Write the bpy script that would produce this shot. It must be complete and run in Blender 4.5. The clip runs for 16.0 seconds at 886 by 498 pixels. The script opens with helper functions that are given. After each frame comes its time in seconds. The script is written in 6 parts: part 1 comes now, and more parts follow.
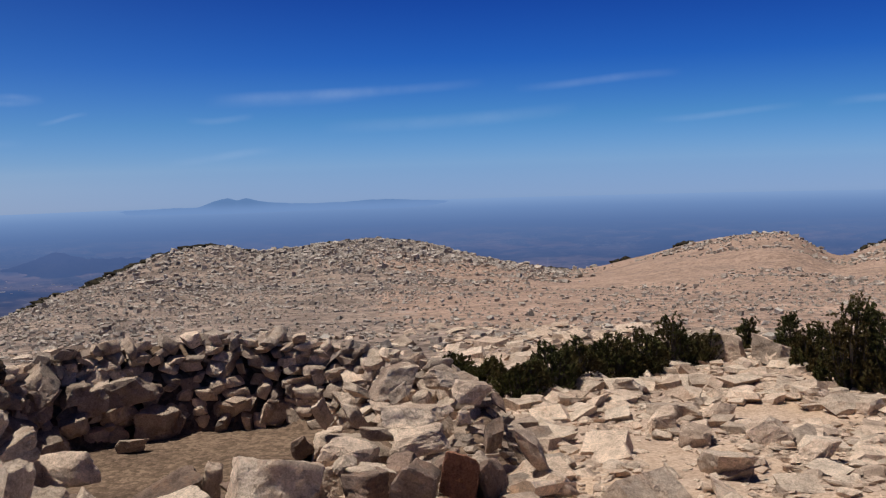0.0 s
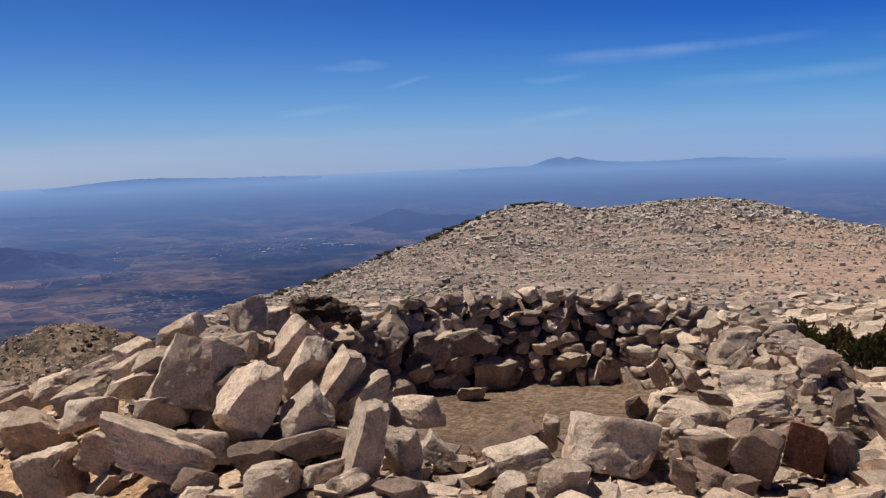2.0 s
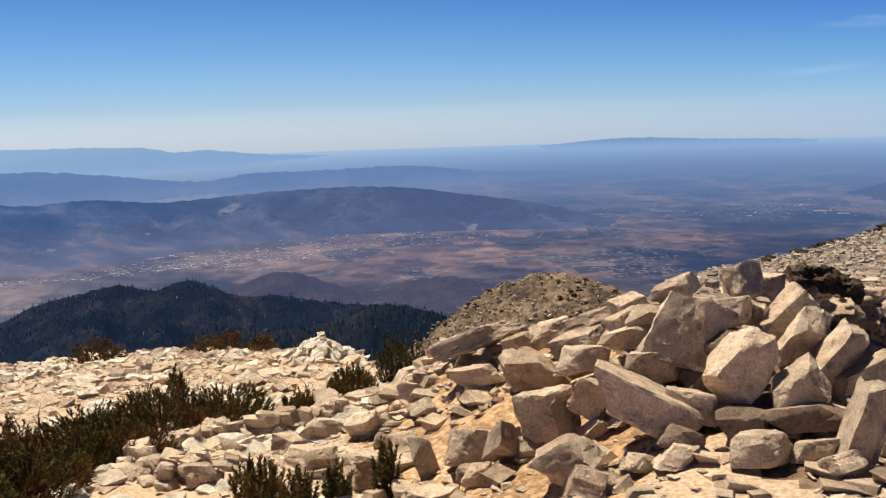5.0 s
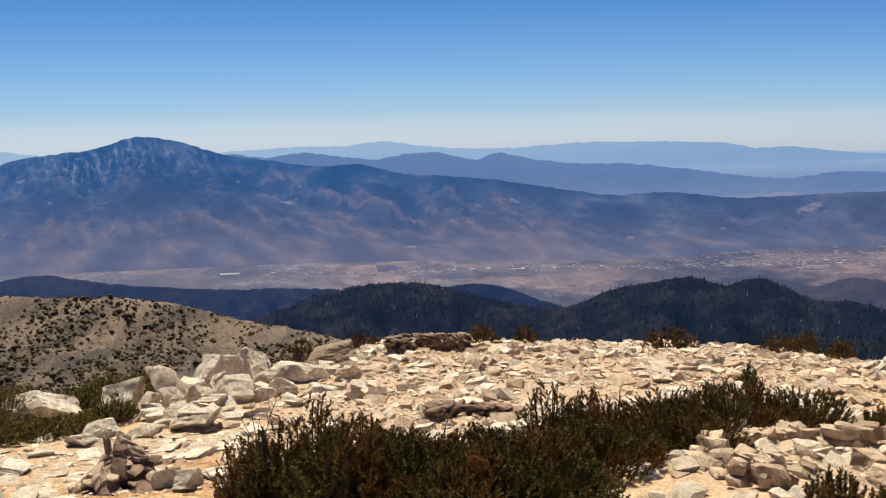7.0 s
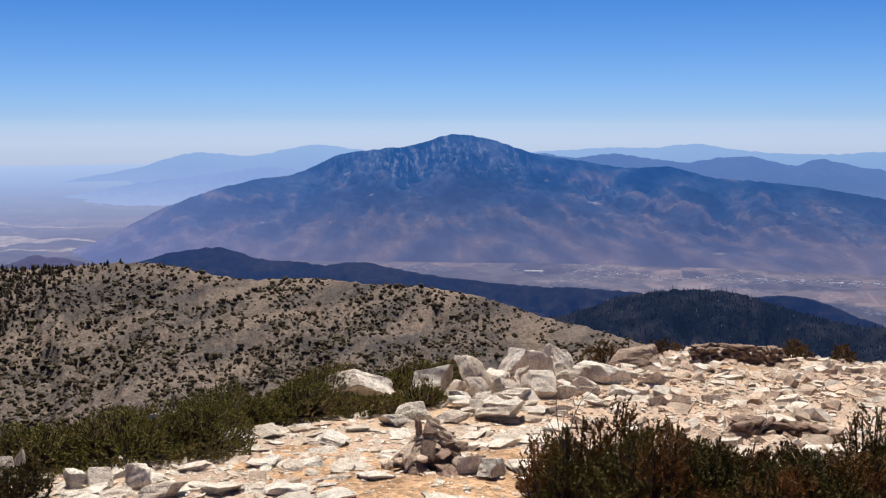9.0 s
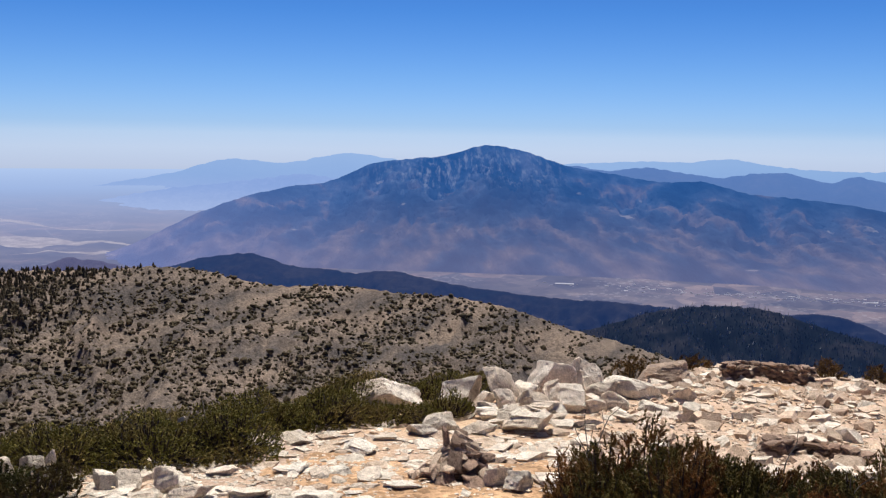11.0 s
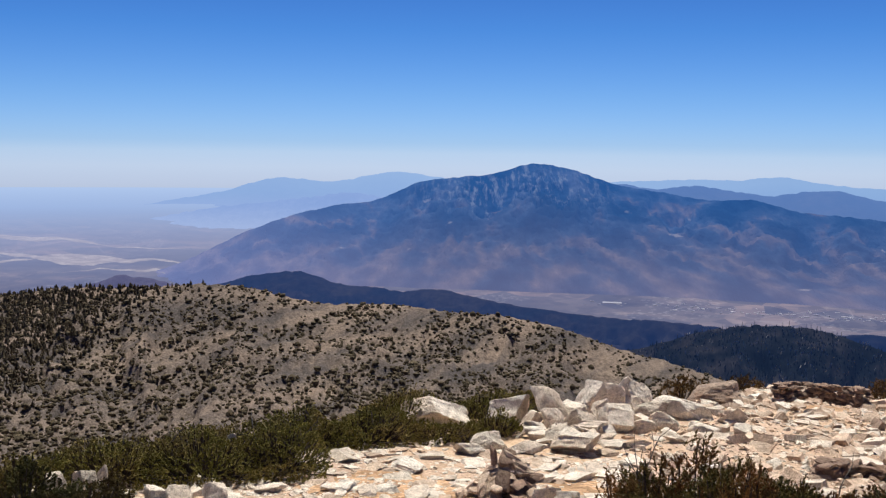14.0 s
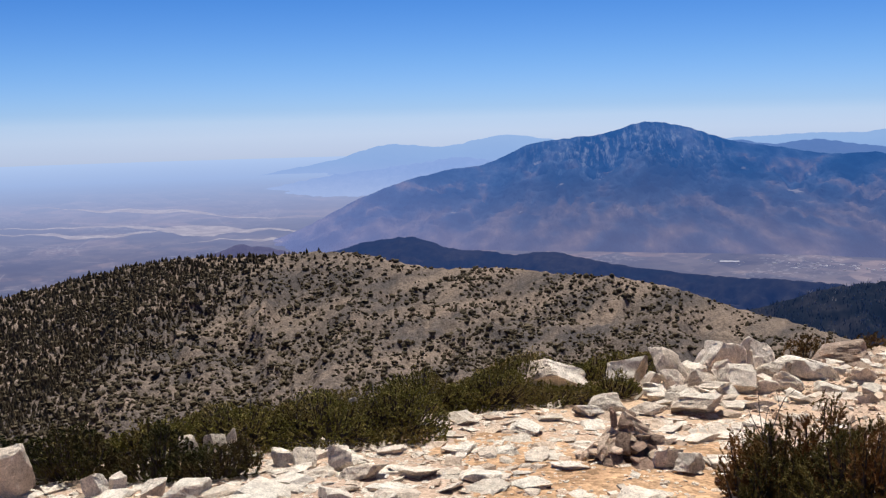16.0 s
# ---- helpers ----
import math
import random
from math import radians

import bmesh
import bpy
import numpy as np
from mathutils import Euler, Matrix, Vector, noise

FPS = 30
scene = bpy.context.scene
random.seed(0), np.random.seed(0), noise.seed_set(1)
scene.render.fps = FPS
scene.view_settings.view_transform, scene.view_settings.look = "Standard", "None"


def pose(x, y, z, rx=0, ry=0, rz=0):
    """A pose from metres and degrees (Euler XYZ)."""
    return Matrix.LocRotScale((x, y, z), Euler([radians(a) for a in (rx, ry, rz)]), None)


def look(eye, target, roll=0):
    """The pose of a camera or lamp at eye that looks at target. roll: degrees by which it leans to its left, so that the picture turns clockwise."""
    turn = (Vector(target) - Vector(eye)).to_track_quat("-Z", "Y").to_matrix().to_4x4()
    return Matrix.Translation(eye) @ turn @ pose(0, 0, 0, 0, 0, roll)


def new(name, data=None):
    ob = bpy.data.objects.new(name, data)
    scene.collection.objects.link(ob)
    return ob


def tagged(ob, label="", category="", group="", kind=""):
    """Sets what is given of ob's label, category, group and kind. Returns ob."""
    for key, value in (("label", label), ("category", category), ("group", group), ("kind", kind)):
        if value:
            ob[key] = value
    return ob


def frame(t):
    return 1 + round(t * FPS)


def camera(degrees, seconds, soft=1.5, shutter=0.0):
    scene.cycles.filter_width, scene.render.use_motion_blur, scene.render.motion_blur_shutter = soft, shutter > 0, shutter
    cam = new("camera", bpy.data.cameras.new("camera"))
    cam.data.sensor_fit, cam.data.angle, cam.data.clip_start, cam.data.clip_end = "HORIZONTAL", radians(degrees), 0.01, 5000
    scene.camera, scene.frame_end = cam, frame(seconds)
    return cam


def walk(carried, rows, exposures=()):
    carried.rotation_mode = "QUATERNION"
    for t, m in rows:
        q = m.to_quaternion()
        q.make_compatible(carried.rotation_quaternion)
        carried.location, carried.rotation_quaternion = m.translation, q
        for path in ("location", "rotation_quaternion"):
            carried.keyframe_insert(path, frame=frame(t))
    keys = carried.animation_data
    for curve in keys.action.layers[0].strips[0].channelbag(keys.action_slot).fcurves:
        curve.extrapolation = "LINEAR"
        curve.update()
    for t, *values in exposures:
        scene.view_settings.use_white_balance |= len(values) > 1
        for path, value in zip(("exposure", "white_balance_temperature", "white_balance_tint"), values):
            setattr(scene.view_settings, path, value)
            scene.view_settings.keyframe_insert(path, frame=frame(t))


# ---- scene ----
cam = camera(45.65, 16.0, 1.25)
EYE, ARM = 1.7, 0.2   # eye height over the summit ground, reach of the camera from the turning body
# seconds, yaw, pitch, roll
ROWS = [
    (0.0, -4.44, -4.65, -1.68),
    (0.5, 0.00, -3.46, -1.18),
    (1.0, 3.99, -4.12, -1.40),
    (1.5, 9.04, -5.67, -1.86),
    (2.0, 13.49, -6.27, -2.38),
    (2.5, 18.13, -6.24, -2.64),
    (3.0, 20.84, -6.68, -1.96),
    (3.2, 22.67, -6.62, -1.90),
    (5.3, 44.29, -7.16, -1.50),
    (5.5, 47.91, -6.72, -1.17),
    (6.0, 55.54, -6.09, -0.99),
    (6.5, 62.72, -7.08, -1.73),
    (7.0, 70.30, -6.92, -1.24),
    (7.5, 75.47, -6.14, -1.58),
    (8.0, 78.07, -7.21, -1.61),
    (8.5, 82.17, -7.19, -1.03),
    (9.0, 86.87, -6.69, -0.17),
    (9.2, 87.11, -6.31, -0.48),
    (11.3, 88.63, -6.13, 0.96),
    (11.5, 87.72, -7.25, 0.24),
    (12.0, 89.38, -6.98, 0.25),
    (12.5, 90.40, -7.53, 0.58),
    (13.0, 89.68, -6.81, 0.73),
    (13.5, 91.20, -6.72, -0.06),
    (14.0, 91.13, -5.17, 0.73),
    (14.5, 92.48, -5.40, 0.43),
    (15.0, 91.71, -5.79, 0.43),
    (15.5, 94.28, -5.53, -0.16),
    (16.0, 97.25, -7.12, -1.33),
]


def held(yaw, pitch, roll):
    a = radians(yaw)
    return pose(-ARM * math.sin(a), ARM * (math.cos(a) - 1), EYE, 90 + pitch, 0, yaw) @ pose(0, 0, 0, 0, 0, roll)


walk(cam, [(t, held(yaw, pitch, roll)) for t, yaw, pitch, roll in ROWS],
     [(0.0, -0.36, 6350, 11), (1.5, -0.25, 6400, 11), (3.2, -0.03, 6700, 10), (5.3, 0.2, 7400, 6), (5.8, 0.12, 7400, 6), (6.5, -0.06, 7400, 6), (7.0, 0.12, 7400, 6), (8.6, 0.07, 6400, 11), (12.5, 0.15, 6400, 11), (13.5, 0.17, 6400, 11), (14.0, 0.09, 6450, 10), (16.0, 0.1, 6400, 11)])

# ---- sky and sun ----
SUN_AZ, SUN_EL = 88.0, 67.0
world = bpy.data.worlds.new("sky")
scene.world = world
world.use_nodes = True
wn = world.node_tree
sky = wn.nodes.new("ShaderNodeTexSky")
sky.sky_type, sky.sun_disc = "NISHITA", False
sky.sun_elevation, sky.sun_rotation = radians(SUN_EL), radians(-SUN_AZ)
sky.altitude, sky.air_density, sky.dust_density, sky.ozone_density = 3000, 1.0, 0.6, 3.0
way = wn.nodes.new("ShaderNodeTexCoord").outputs["Generated"]
parts = wn.nodes.new("ShaderNodeSeparateXYZ")
wn.links.new(way, parts.inputs[0])
height = wn.nodes.new("ShaderNodeMapRange")
height.inputs["From Min"].default_value, height.inputs["From Max"].default_value = -0.03, 1.0
wn.links.new(parts.outputs["Z"], height.inputs["Value"])


def air_tint(stops):
    r = wn.nodes.new("ShaderNodeValToRGB")
    els = r.color_ramp.elements
    while len(els) < len(stops):
        els.new(0.5)
    for e, (p, c) in zip(els, stops):
        e.position, e.color = p, (*c, 1)
    wn.links.new(height.outputs[0], r.inputs[0])
    return r.outputs[0]


# thin mountain air: deep blue away from the sun, milky on the sun's side
deep = air_tint([(0.0, (0.57, 0.80, 1.48)), (0.024, (0.40, 0.66, 1.27)), (0.07, (0.22, 0.53, 1.01)), (0.122, (0.09, 0.34, 0.93)), (0.18, (0.06, 0.23, 0.78)), (0.4, (0.085, 0.14, 0.34)), (1.0, (0.10, 0.13, 0.22))])
milky = air_tint([(0.0, (0.76, 0.84, 1.26)), (0.015, (0.71, 0.81, 1.2)), (0.038, (0.48, 0.65, 1.04)), (0.083, (0.38, 0.60, 0.96)), (0.141, (0.24, 0.51, 0.9)), (0.2, (0.19, 0.42, 0.82)), (0.4, (0.12, 0.19, 0.37)), (1.0, (0.10, 0.13, 0.22))])
sunward = wn.nodes.new("ShaderNodeVectorMath")
sunward.operation = "DOT_PRODUCT"
sunward.inputs[1].default_value = (-math.sin(radians(85)), math.cos(radians(85)), 0)
wn.links.new(way, sunward.inputs[0])
side = wn.nodes.new("ShaderNodeMapRange")
side.interpolation_type = "SMOOTHSTEP"
side.inputs["From Min"].default_value, side.inputs["From Max"].default_value = -0.05, 0.95
wn.links.new(sunward.outputs["Value"], side.inputs["Value"])
tint = wn.nodes.new("ShaderNodeMix")
tint.data_type = "RGBA"
wn.links.new(side.outputs[0], tint.inputs[0]), wn.links.new(deep, tint.inputs[6]), wn.links.new(milky, tint.inputs[7])
tinted = wn.nodes.new("ShaderNodeMix")
tinted.data_type, tinted.blend_type = "RGBA", "MULTIPLY"
tinted.inputs[0].default_value = 1.0
wn.links.new(sky.outputs[0], tinted.inputs[6]), wn.links.new(tint.outputs[2], tinted.inputs[7])
wn.links.new(tinted.outputs[2], wn.nodes["Background"].inputs[0])
wn.nodes["Background"].inputs[1].default_value = 0.1
sun = new("sun", bpy.data.lights.new("sun", "SUN"))
sun.data.energy, sun.data.angle, sun.data.color = 5.7, radians(0.53), (1.0, 0.95, 0.87)
_a, _e = radians(SUN_AZ), radians(SUN_EL)
SUN_DIR = Vector((-math.sin(_a) * math.cos(_e), math.cos(_a) * math.cos(_e), math.sin(_e)))
sun.matrix_world = look(SUN_DIR * 50, (0, 0, 0))

# ---- noise and small tools ----
def lattice(ix, iy, seed):
    h = (ix * 374761393 + iy * 668265263 + seed * 2246822519) & 0xFFFFFFFF
    h = ((h ^ (h >> 13)) * 1274126177) & 0xFFFFFFFF
    return ((h ^ (h >> 16)) & 0xFFFF) / 65535.0


def value_noise(x, y, seed=0):
    x, y = np.asarray(x, float), np.asarray(y, float)
    ix, iy = np.floor(x).astype(np.int64), np.floor(y).astype(np.int64)
    u, v = x - ix, y - iy
    u, v = u * u * (3 - 2 * u), v * v * (3 - 2 * v)
    low = lattice(ix, iy, seed) * (1 - u) + lattice(ix + 1, iy, seed) * u
    high = lattice(ix, iy + 1, seed) * (1 - u) + lattice(ix + 1, iy + 1, seed) * u
    return (low * (1 - v) + high * v) * 2 - 1


def fbm(x, y, octaves=4, seed=0, gain=0.5):
    total, amp = 0.0, 1.0
    for k in range(octaves):
        total = total + amp * value_noise(x, y, seed + k * 17)
        x, y, amp = x * 2.03 + 7.1, y * 2.03 + 3.7, amp * gain
    return total


def ridged(x, y, octaves=4, seed=0):
    total, amp = 0.0, 1.0
    for k in range(octaves):
        total = total + amp * (1 - 2 * np.abs(value_noise(x, y, seed + k * 13)))
        x, y, amp = x * 2.07 + 5.3, y * 2.07 + 1.9, amp * 0.5
    return total


def smooth(lo, hi, v):
    t = np.clip((np.asarray(v, float) - lo) / (hi - lo), 0, 1)
    return t * t * (3 - 2 * t)


def nodes_at(pairs, v):
    """A smooth line through (place, value) pairs."""
    p = np.array(sorted(pairs))
    x, y = p[:, 0], p[:, 1]
    m = np.gradient(y, x)
    v = np.clip(np.asarray(v, float), x[0], x[-1])
    k = np.clip(np.searchsorted(x, v, side="right") - 1, 0, len(x) - 2)
    h = x[k + 1] - x[k]
    t = (v - x[k]) / h
    return ((2 * t**3 - 3 * t**2 + 1) * y[k] + (t**3 - 2 * t**2 + t) * h * m[k]
            + (3 * t**2 - 2 * t**3) * y[k + 1] + (t**3 - t**2) * h * m[k + 1])


def spot(az, r):
    a = np.radians(az)
    return -np.sin(a) * r, np.cos(a) * r


def mesh_from(name, verts, faces, mats, smooth_shade=False):
    me = bpy.data.meshes.new(name)
    verts = np.asarray(verts, np.float32)
    faces = np.asarray(faces, np.int32)
    n, k = faces.shape
    me.vertices.add(len(verts))
    me.vertices.foreach_set("co", verts.ravel())
    me.loops.add(n * k)
    me.loops.foreach_set("vertex_index", faces.ravel())
    me.polygons.add(n)
    me.polygons.foreach_set("loop_start", np.arange(0, n * k, k, dtype=np.int32))
    me.polygons.foreach_set("use_smooth", np.full(n, smooth_shade))
    me.update(calc_edges=True)
    me.validate()
    for m in (mats if isinstance(mats, (list, tuple)) else [mats]):
        me.materials.append(m)
    return me


def grid_faces(rows, cols):
    i, j = np.meshgrid(np.arange(rows - 1), np.arange(cols - 1), indexing="ij")
    a = (i * cols + j).ravel()
    return np.stack([a, a + 1, a + cols + 1, a + cols], 1)


# ---- materials ----
def material(name):
    m = bpy.data.materials.new(name)
    m.use_nodes = True
    nt = m.node_tree
    return m, nt, nt.nodes["Principled BSDF"]


def noise_tex(nt, scale, detail=6.0, rough=0.6, coords=None, kind="TexNoise"):
    n = nt.nodes.new("ShaderNode" + kind)
    n.inputs["Scale"].default_value = scale
    if kind == "TexNoise":
        n.inputs["Detail"].default_value = detail
        n.inputs["Roughness"].default_value = rough
    if coords is not None:
        nt.links.new(coords, n.inputs["Vector"])
    return n


def ramp(nt, fac, stops):
    r = nt.nodes.new("ShaderNodeValToRGB")
    els = r.color_ramp.elements
    while len(els) < len(stops):
        els.new(0.5)
    for e, (p, c) in zip(els, stops):
        e.position = p
        e.color = (*c, 1) if len(c) == 3 else c
    nt.links.new(fac, r.inputs[0])
    return r.outputs[0]


def mix(nt, fac, a, b, blend="MIX"):
    n = nt.nodes.new("ShaderNodeMix")
    n.data_type, n.blend_type = "RGBA", blend
    for sock, val in ((n.inputs[0], fac), (n.inputs[6], a), (n.inputs[7], b)):
        if isinstance(val, (int, float)):
            sock.default_value = val
        elif isinstance(val, tuple):
            sock.default_value = (*val, 1)
        else:
            nt.links.new(val, sock)
    return n.outputs[2]


def bump(nt, height, strength, distance, bsdf, prior=None):
    b = nt.nodes.new("ShaderNodeBump")
    b.inputs["Strength"].default_value = strength
    b.inputs["Distance"].default_value = distance
    nt.links.new(height, b.inputs["Height"])
    if prior is not None:
        nt.links.new(prior, b.inputs["Normal"])
    nt.links.new(b.outputs[0], bsdf.inputs["Normal"])
    return b.outputs[0]


def place(nt):
    return nt.nodes.new("ShaderNodeNewGeometry").outputs["Position"]


def math_node(nt, op, a, b=0.0, clamp=False):
    n = nt.nodes.new("ShaderNodeMath")
    n.operation, n.use_clamp = op, clamp
    for s, v in zip(n.inputs, (a, b)):
        if isinstance(v, (int, float)):
            s.default_value = v
        else:
            nt.links.new(v, s)
    return n.outputs[0]


def rock_material(name, pale, mid, dark, rust=0.35):
    m, nt, b = material(name)
    info = nt.nodes.new("ShaderNodeObjectInfo").outputs["Random"]
    isl = nt.nodes.new("ShaderNodeNewGeometry").outputs["Random Per Island"]
    rnd = math_node(nt, "FRACT", math_node(nt, "ADD", info, isl))
    rnd2 = math_node(nt, "FRACT", math_node(nt, "MULTIPLY", rnd, 7.31))
    pos = place(nt)
    stain = noise_tex(nt, 2.4, 5, 0.6, pos).outputs["Fac"]
    mottle = noise_tex(nt, 11.0, 8, 0.72, pos).outputs["Fac"]
    grain = noise_tex(nt, 70.0, 5, 0.8, pos).outputs["Fac"]
    rusty = noise_tex(nt, 3.7, 6, 0.7, pos).outputs["Fac"]
    base = ramp(nt, stain, [(0.34, dark), (0.46, mid), (0.56, pale)])
    base = mix(nt, 0.7, base, ramp(nt, rnd, [(0.0, dark), (0.2, mid), (0.5, pale), (0.75, mid), (1.0, dark)]))
    grey = mix(nt, 1.0, base, (0.89, 0.93, 0.95), "MULTIPLY")
    base = mix(nt, ramp(nt, rnd2, [(0.4, (0, 0, 0)), (0.65, (0.9, 0.9, 0.9))]), base, grey)
    base = mix(nt, ramp(nt, rusty, [(0.54, (0, 0, 0)), (0.68, (rust, rust, rust))]), base, (0.40, 0.20, 0.095))
    base = mix(nt, 1.0, base, ramp(nt, mottle, [(0.30, (0.5, 0.48, 0.465)), (0.45, (0.9, 0.893, 0.885)), (0.62, (1.17, 1.17, 1.17))]), "MULTIPLY")
    bent = nt.nodes.new("ShaderNodeVectorMath")
    bent.operation = "ADD"
    nt.links.new(pos, bent.inputs[0])
    nt.links.new(noise_tex(nt, 2.0, 5, 0.7, pos).outputs["Color"], bent.inputs[1])
    crack = noise_tex(nt, 1.5, 2, 0.5, bent.outputs[0], "TexVoronoi")
    crack.feature = "DISTANCE_TO_EDGE"
    crease = ramp(nt, crack.outputs["Distance"], [(0.0, (0.3, 0.27, 0.25)), (0.012, (1, 1, 1))])
    base = mix(nt, 0.4, base, crease, "MULTIPLY")
    base = mix(nt, 0.65, base, ramp(nt, grain, [(0.36, (0.5, 0.48, 0.47)), (0.6, (1.12, 1.12, 1.12))]), "MULTIPLY")
    nt.links.new(base, b.inputs["Base Color"])
    b.inputs["Roughness"].default_value = 0.93
    b.inputs["Specular IOR Level"].default_value = 0.2
    first = bump(nt, mottle, 0.9, 0.04, b)
    second = bump(nt, crease, 0.5, 0.015, b, first)
    bump(nt, grain, 0.5, 0.006, b, second)
    return m


ROCK = rock_material("granite", (0.84, 0.65, 0.49), (0.63, 0.475, 0.355), (0.33, 0.24, 0.18))
ROCK_BROWN = rock_material("brown_granite", (0.44, 0.31, 0.235), (0.29, 0.2, 0.15), (0.15, 0.105, 0.08))
ROCK_GREY = rock_material("weathered_granite", (0.60, 0.46, 0.35), (0.42, 0.32, 0.245), (0.22, 0.165, 0.13))
ROCK_WHITE = rock_material("bleached_granite", (0.91, 0.815, 0.695), (0.8, 0.695, 0.575), (0.56, 0.46, 0.36), 0.25)
ROCK_TALUS = rock_material("talus_granite", (0.62, 0.535, 0.455), (0.43, 0.365, 0.305), (0.22, 0.185, 0.158), 0.15)
ROCK_RED = rock_material("rust_stained_granite", (0.42, 0.20, 0.12), (0.30, 0.13, 0.08), (0.18, 0.09, 0.06))


def soil_material():
    m, nt, b = material("summit_soil")
    pos = place(nt)
    big = noise_tex(nt, 0.22, 5, 0.6, pos).outputs["Fac"]
    mid = noise_tex(nt, 1.7, 6, 0.65, pos).outputs["Fac"]
    fine = noise_tex(nt, 38.0, 4, 0.7, pos).outputs["Fac"]
    peb = nt.nodes.new("ShaderNodeTexVoronoi")
    peb.inputs["Scale"].default_value = 46.0
    nt.links.new(pos, peb.inputs["Vector"])
    sand = ramp(nt, mid, [(0.3, (0.52, 0.365, 0.24)), (0.7, (0.66, 0.485, 0.345))])
    grit = ramp(nt, mid, [(0.3, (0.44, 0.325, 0.25)), (0.7, (0.60, 0.455, 0.355))])
    base = mix(nt, ramp(nt, big, [(0.42, (0, 0, 0)), (0.58, (1, 1, 1))]), grit, sand)
    one = nt.nodes.new("ShaderNodeSeparateColor")
    nt.links.new(peb.outputs["Color"], one.inputs[0])
    base = mix(nt, 0.7, base, ramp(nt, one.outputs[0], [(0.0, (0.62, 0.58, 0.54)), (0.5, (0.95, 0.93, 0.9)), (1.0, (1.2, 1.2, 1.2))]), "MULTIPLY")
    base = mix(nt, 0.4, base, ramp(nt, fine, [(0.3, (0.5, 0.48, 0.45)), (0.65, (1, 1, 1))]), "MULTIPLY")
    nt.links.new(base, b.inputs["Base Color"])
    b.inputs["Roughness"].default_value = 0.97
    b.inputs["Specular IOR Level"].default_value = 0.1
    first = bump(nt, peb.outputs["Distance"], 0.35, -0.012, b)
    bump(nt, fine, 0.6, 0.012, b, first)
    return m


def far_haze_material(name, colours, air, near, far, keep=(0.55, 0.02), scale=0.01, bands=None, milky=None, low=None, mottle=0.6, relief=0.0, veil=(-0.12, 0.98)):
    """Far land with painted haze: its own lit colour thins out with distance, emission as the air's light grows."""
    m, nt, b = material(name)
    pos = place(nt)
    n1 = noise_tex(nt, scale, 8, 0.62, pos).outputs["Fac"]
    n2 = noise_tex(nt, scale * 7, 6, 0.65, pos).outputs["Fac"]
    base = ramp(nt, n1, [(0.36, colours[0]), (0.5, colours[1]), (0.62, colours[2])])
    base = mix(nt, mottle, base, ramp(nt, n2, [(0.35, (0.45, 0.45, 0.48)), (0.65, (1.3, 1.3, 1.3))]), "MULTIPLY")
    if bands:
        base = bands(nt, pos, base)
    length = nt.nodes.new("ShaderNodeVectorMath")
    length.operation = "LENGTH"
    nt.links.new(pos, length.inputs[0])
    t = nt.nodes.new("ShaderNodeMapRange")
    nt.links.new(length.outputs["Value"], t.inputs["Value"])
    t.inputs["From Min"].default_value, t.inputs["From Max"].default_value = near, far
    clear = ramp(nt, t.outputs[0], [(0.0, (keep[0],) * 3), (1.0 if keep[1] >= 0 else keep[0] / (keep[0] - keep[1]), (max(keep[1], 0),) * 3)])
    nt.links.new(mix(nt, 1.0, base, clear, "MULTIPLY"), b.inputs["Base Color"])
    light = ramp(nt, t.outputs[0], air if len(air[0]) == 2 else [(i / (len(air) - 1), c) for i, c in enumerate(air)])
    # a second, paler painted haze towards azimuth 125
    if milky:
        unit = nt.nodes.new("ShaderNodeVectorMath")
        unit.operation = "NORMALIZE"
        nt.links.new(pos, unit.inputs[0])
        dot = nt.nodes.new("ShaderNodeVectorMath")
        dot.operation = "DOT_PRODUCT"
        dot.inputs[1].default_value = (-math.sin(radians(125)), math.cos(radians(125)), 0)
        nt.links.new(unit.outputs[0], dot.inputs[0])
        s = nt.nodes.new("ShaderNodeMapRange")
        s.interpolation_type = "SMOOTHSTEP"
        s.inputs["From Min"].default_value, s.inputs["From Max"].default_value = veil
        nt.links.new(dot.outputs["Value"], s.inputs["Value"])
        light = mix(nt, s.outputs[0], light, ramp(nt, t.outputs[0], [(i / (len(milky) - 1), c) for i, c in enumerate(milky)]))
    # painted haze over the lowest ground of a range
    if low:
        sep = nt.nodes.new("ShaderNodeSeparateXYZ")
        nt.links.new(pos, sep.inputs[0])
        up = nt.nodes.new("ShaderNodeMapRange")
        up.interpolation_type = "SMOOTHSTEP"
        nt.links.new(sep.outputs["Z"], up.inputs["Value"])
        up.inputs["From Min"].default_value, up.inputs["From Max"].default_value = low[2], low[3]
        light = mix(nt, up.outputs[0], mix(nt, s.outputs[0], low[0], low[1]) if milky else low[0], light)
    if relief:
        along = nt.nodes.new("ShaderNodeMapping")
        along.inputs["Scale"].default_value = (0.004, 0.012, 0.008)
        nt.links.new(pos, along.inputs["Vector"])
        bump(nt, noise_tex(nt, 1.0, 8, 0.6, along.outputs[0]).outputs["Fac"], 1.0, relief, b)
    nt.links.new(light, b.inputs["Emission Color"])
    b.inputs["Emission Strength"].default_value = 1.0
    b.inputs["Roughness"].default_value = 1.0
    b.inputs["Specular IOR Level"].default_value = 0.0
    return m


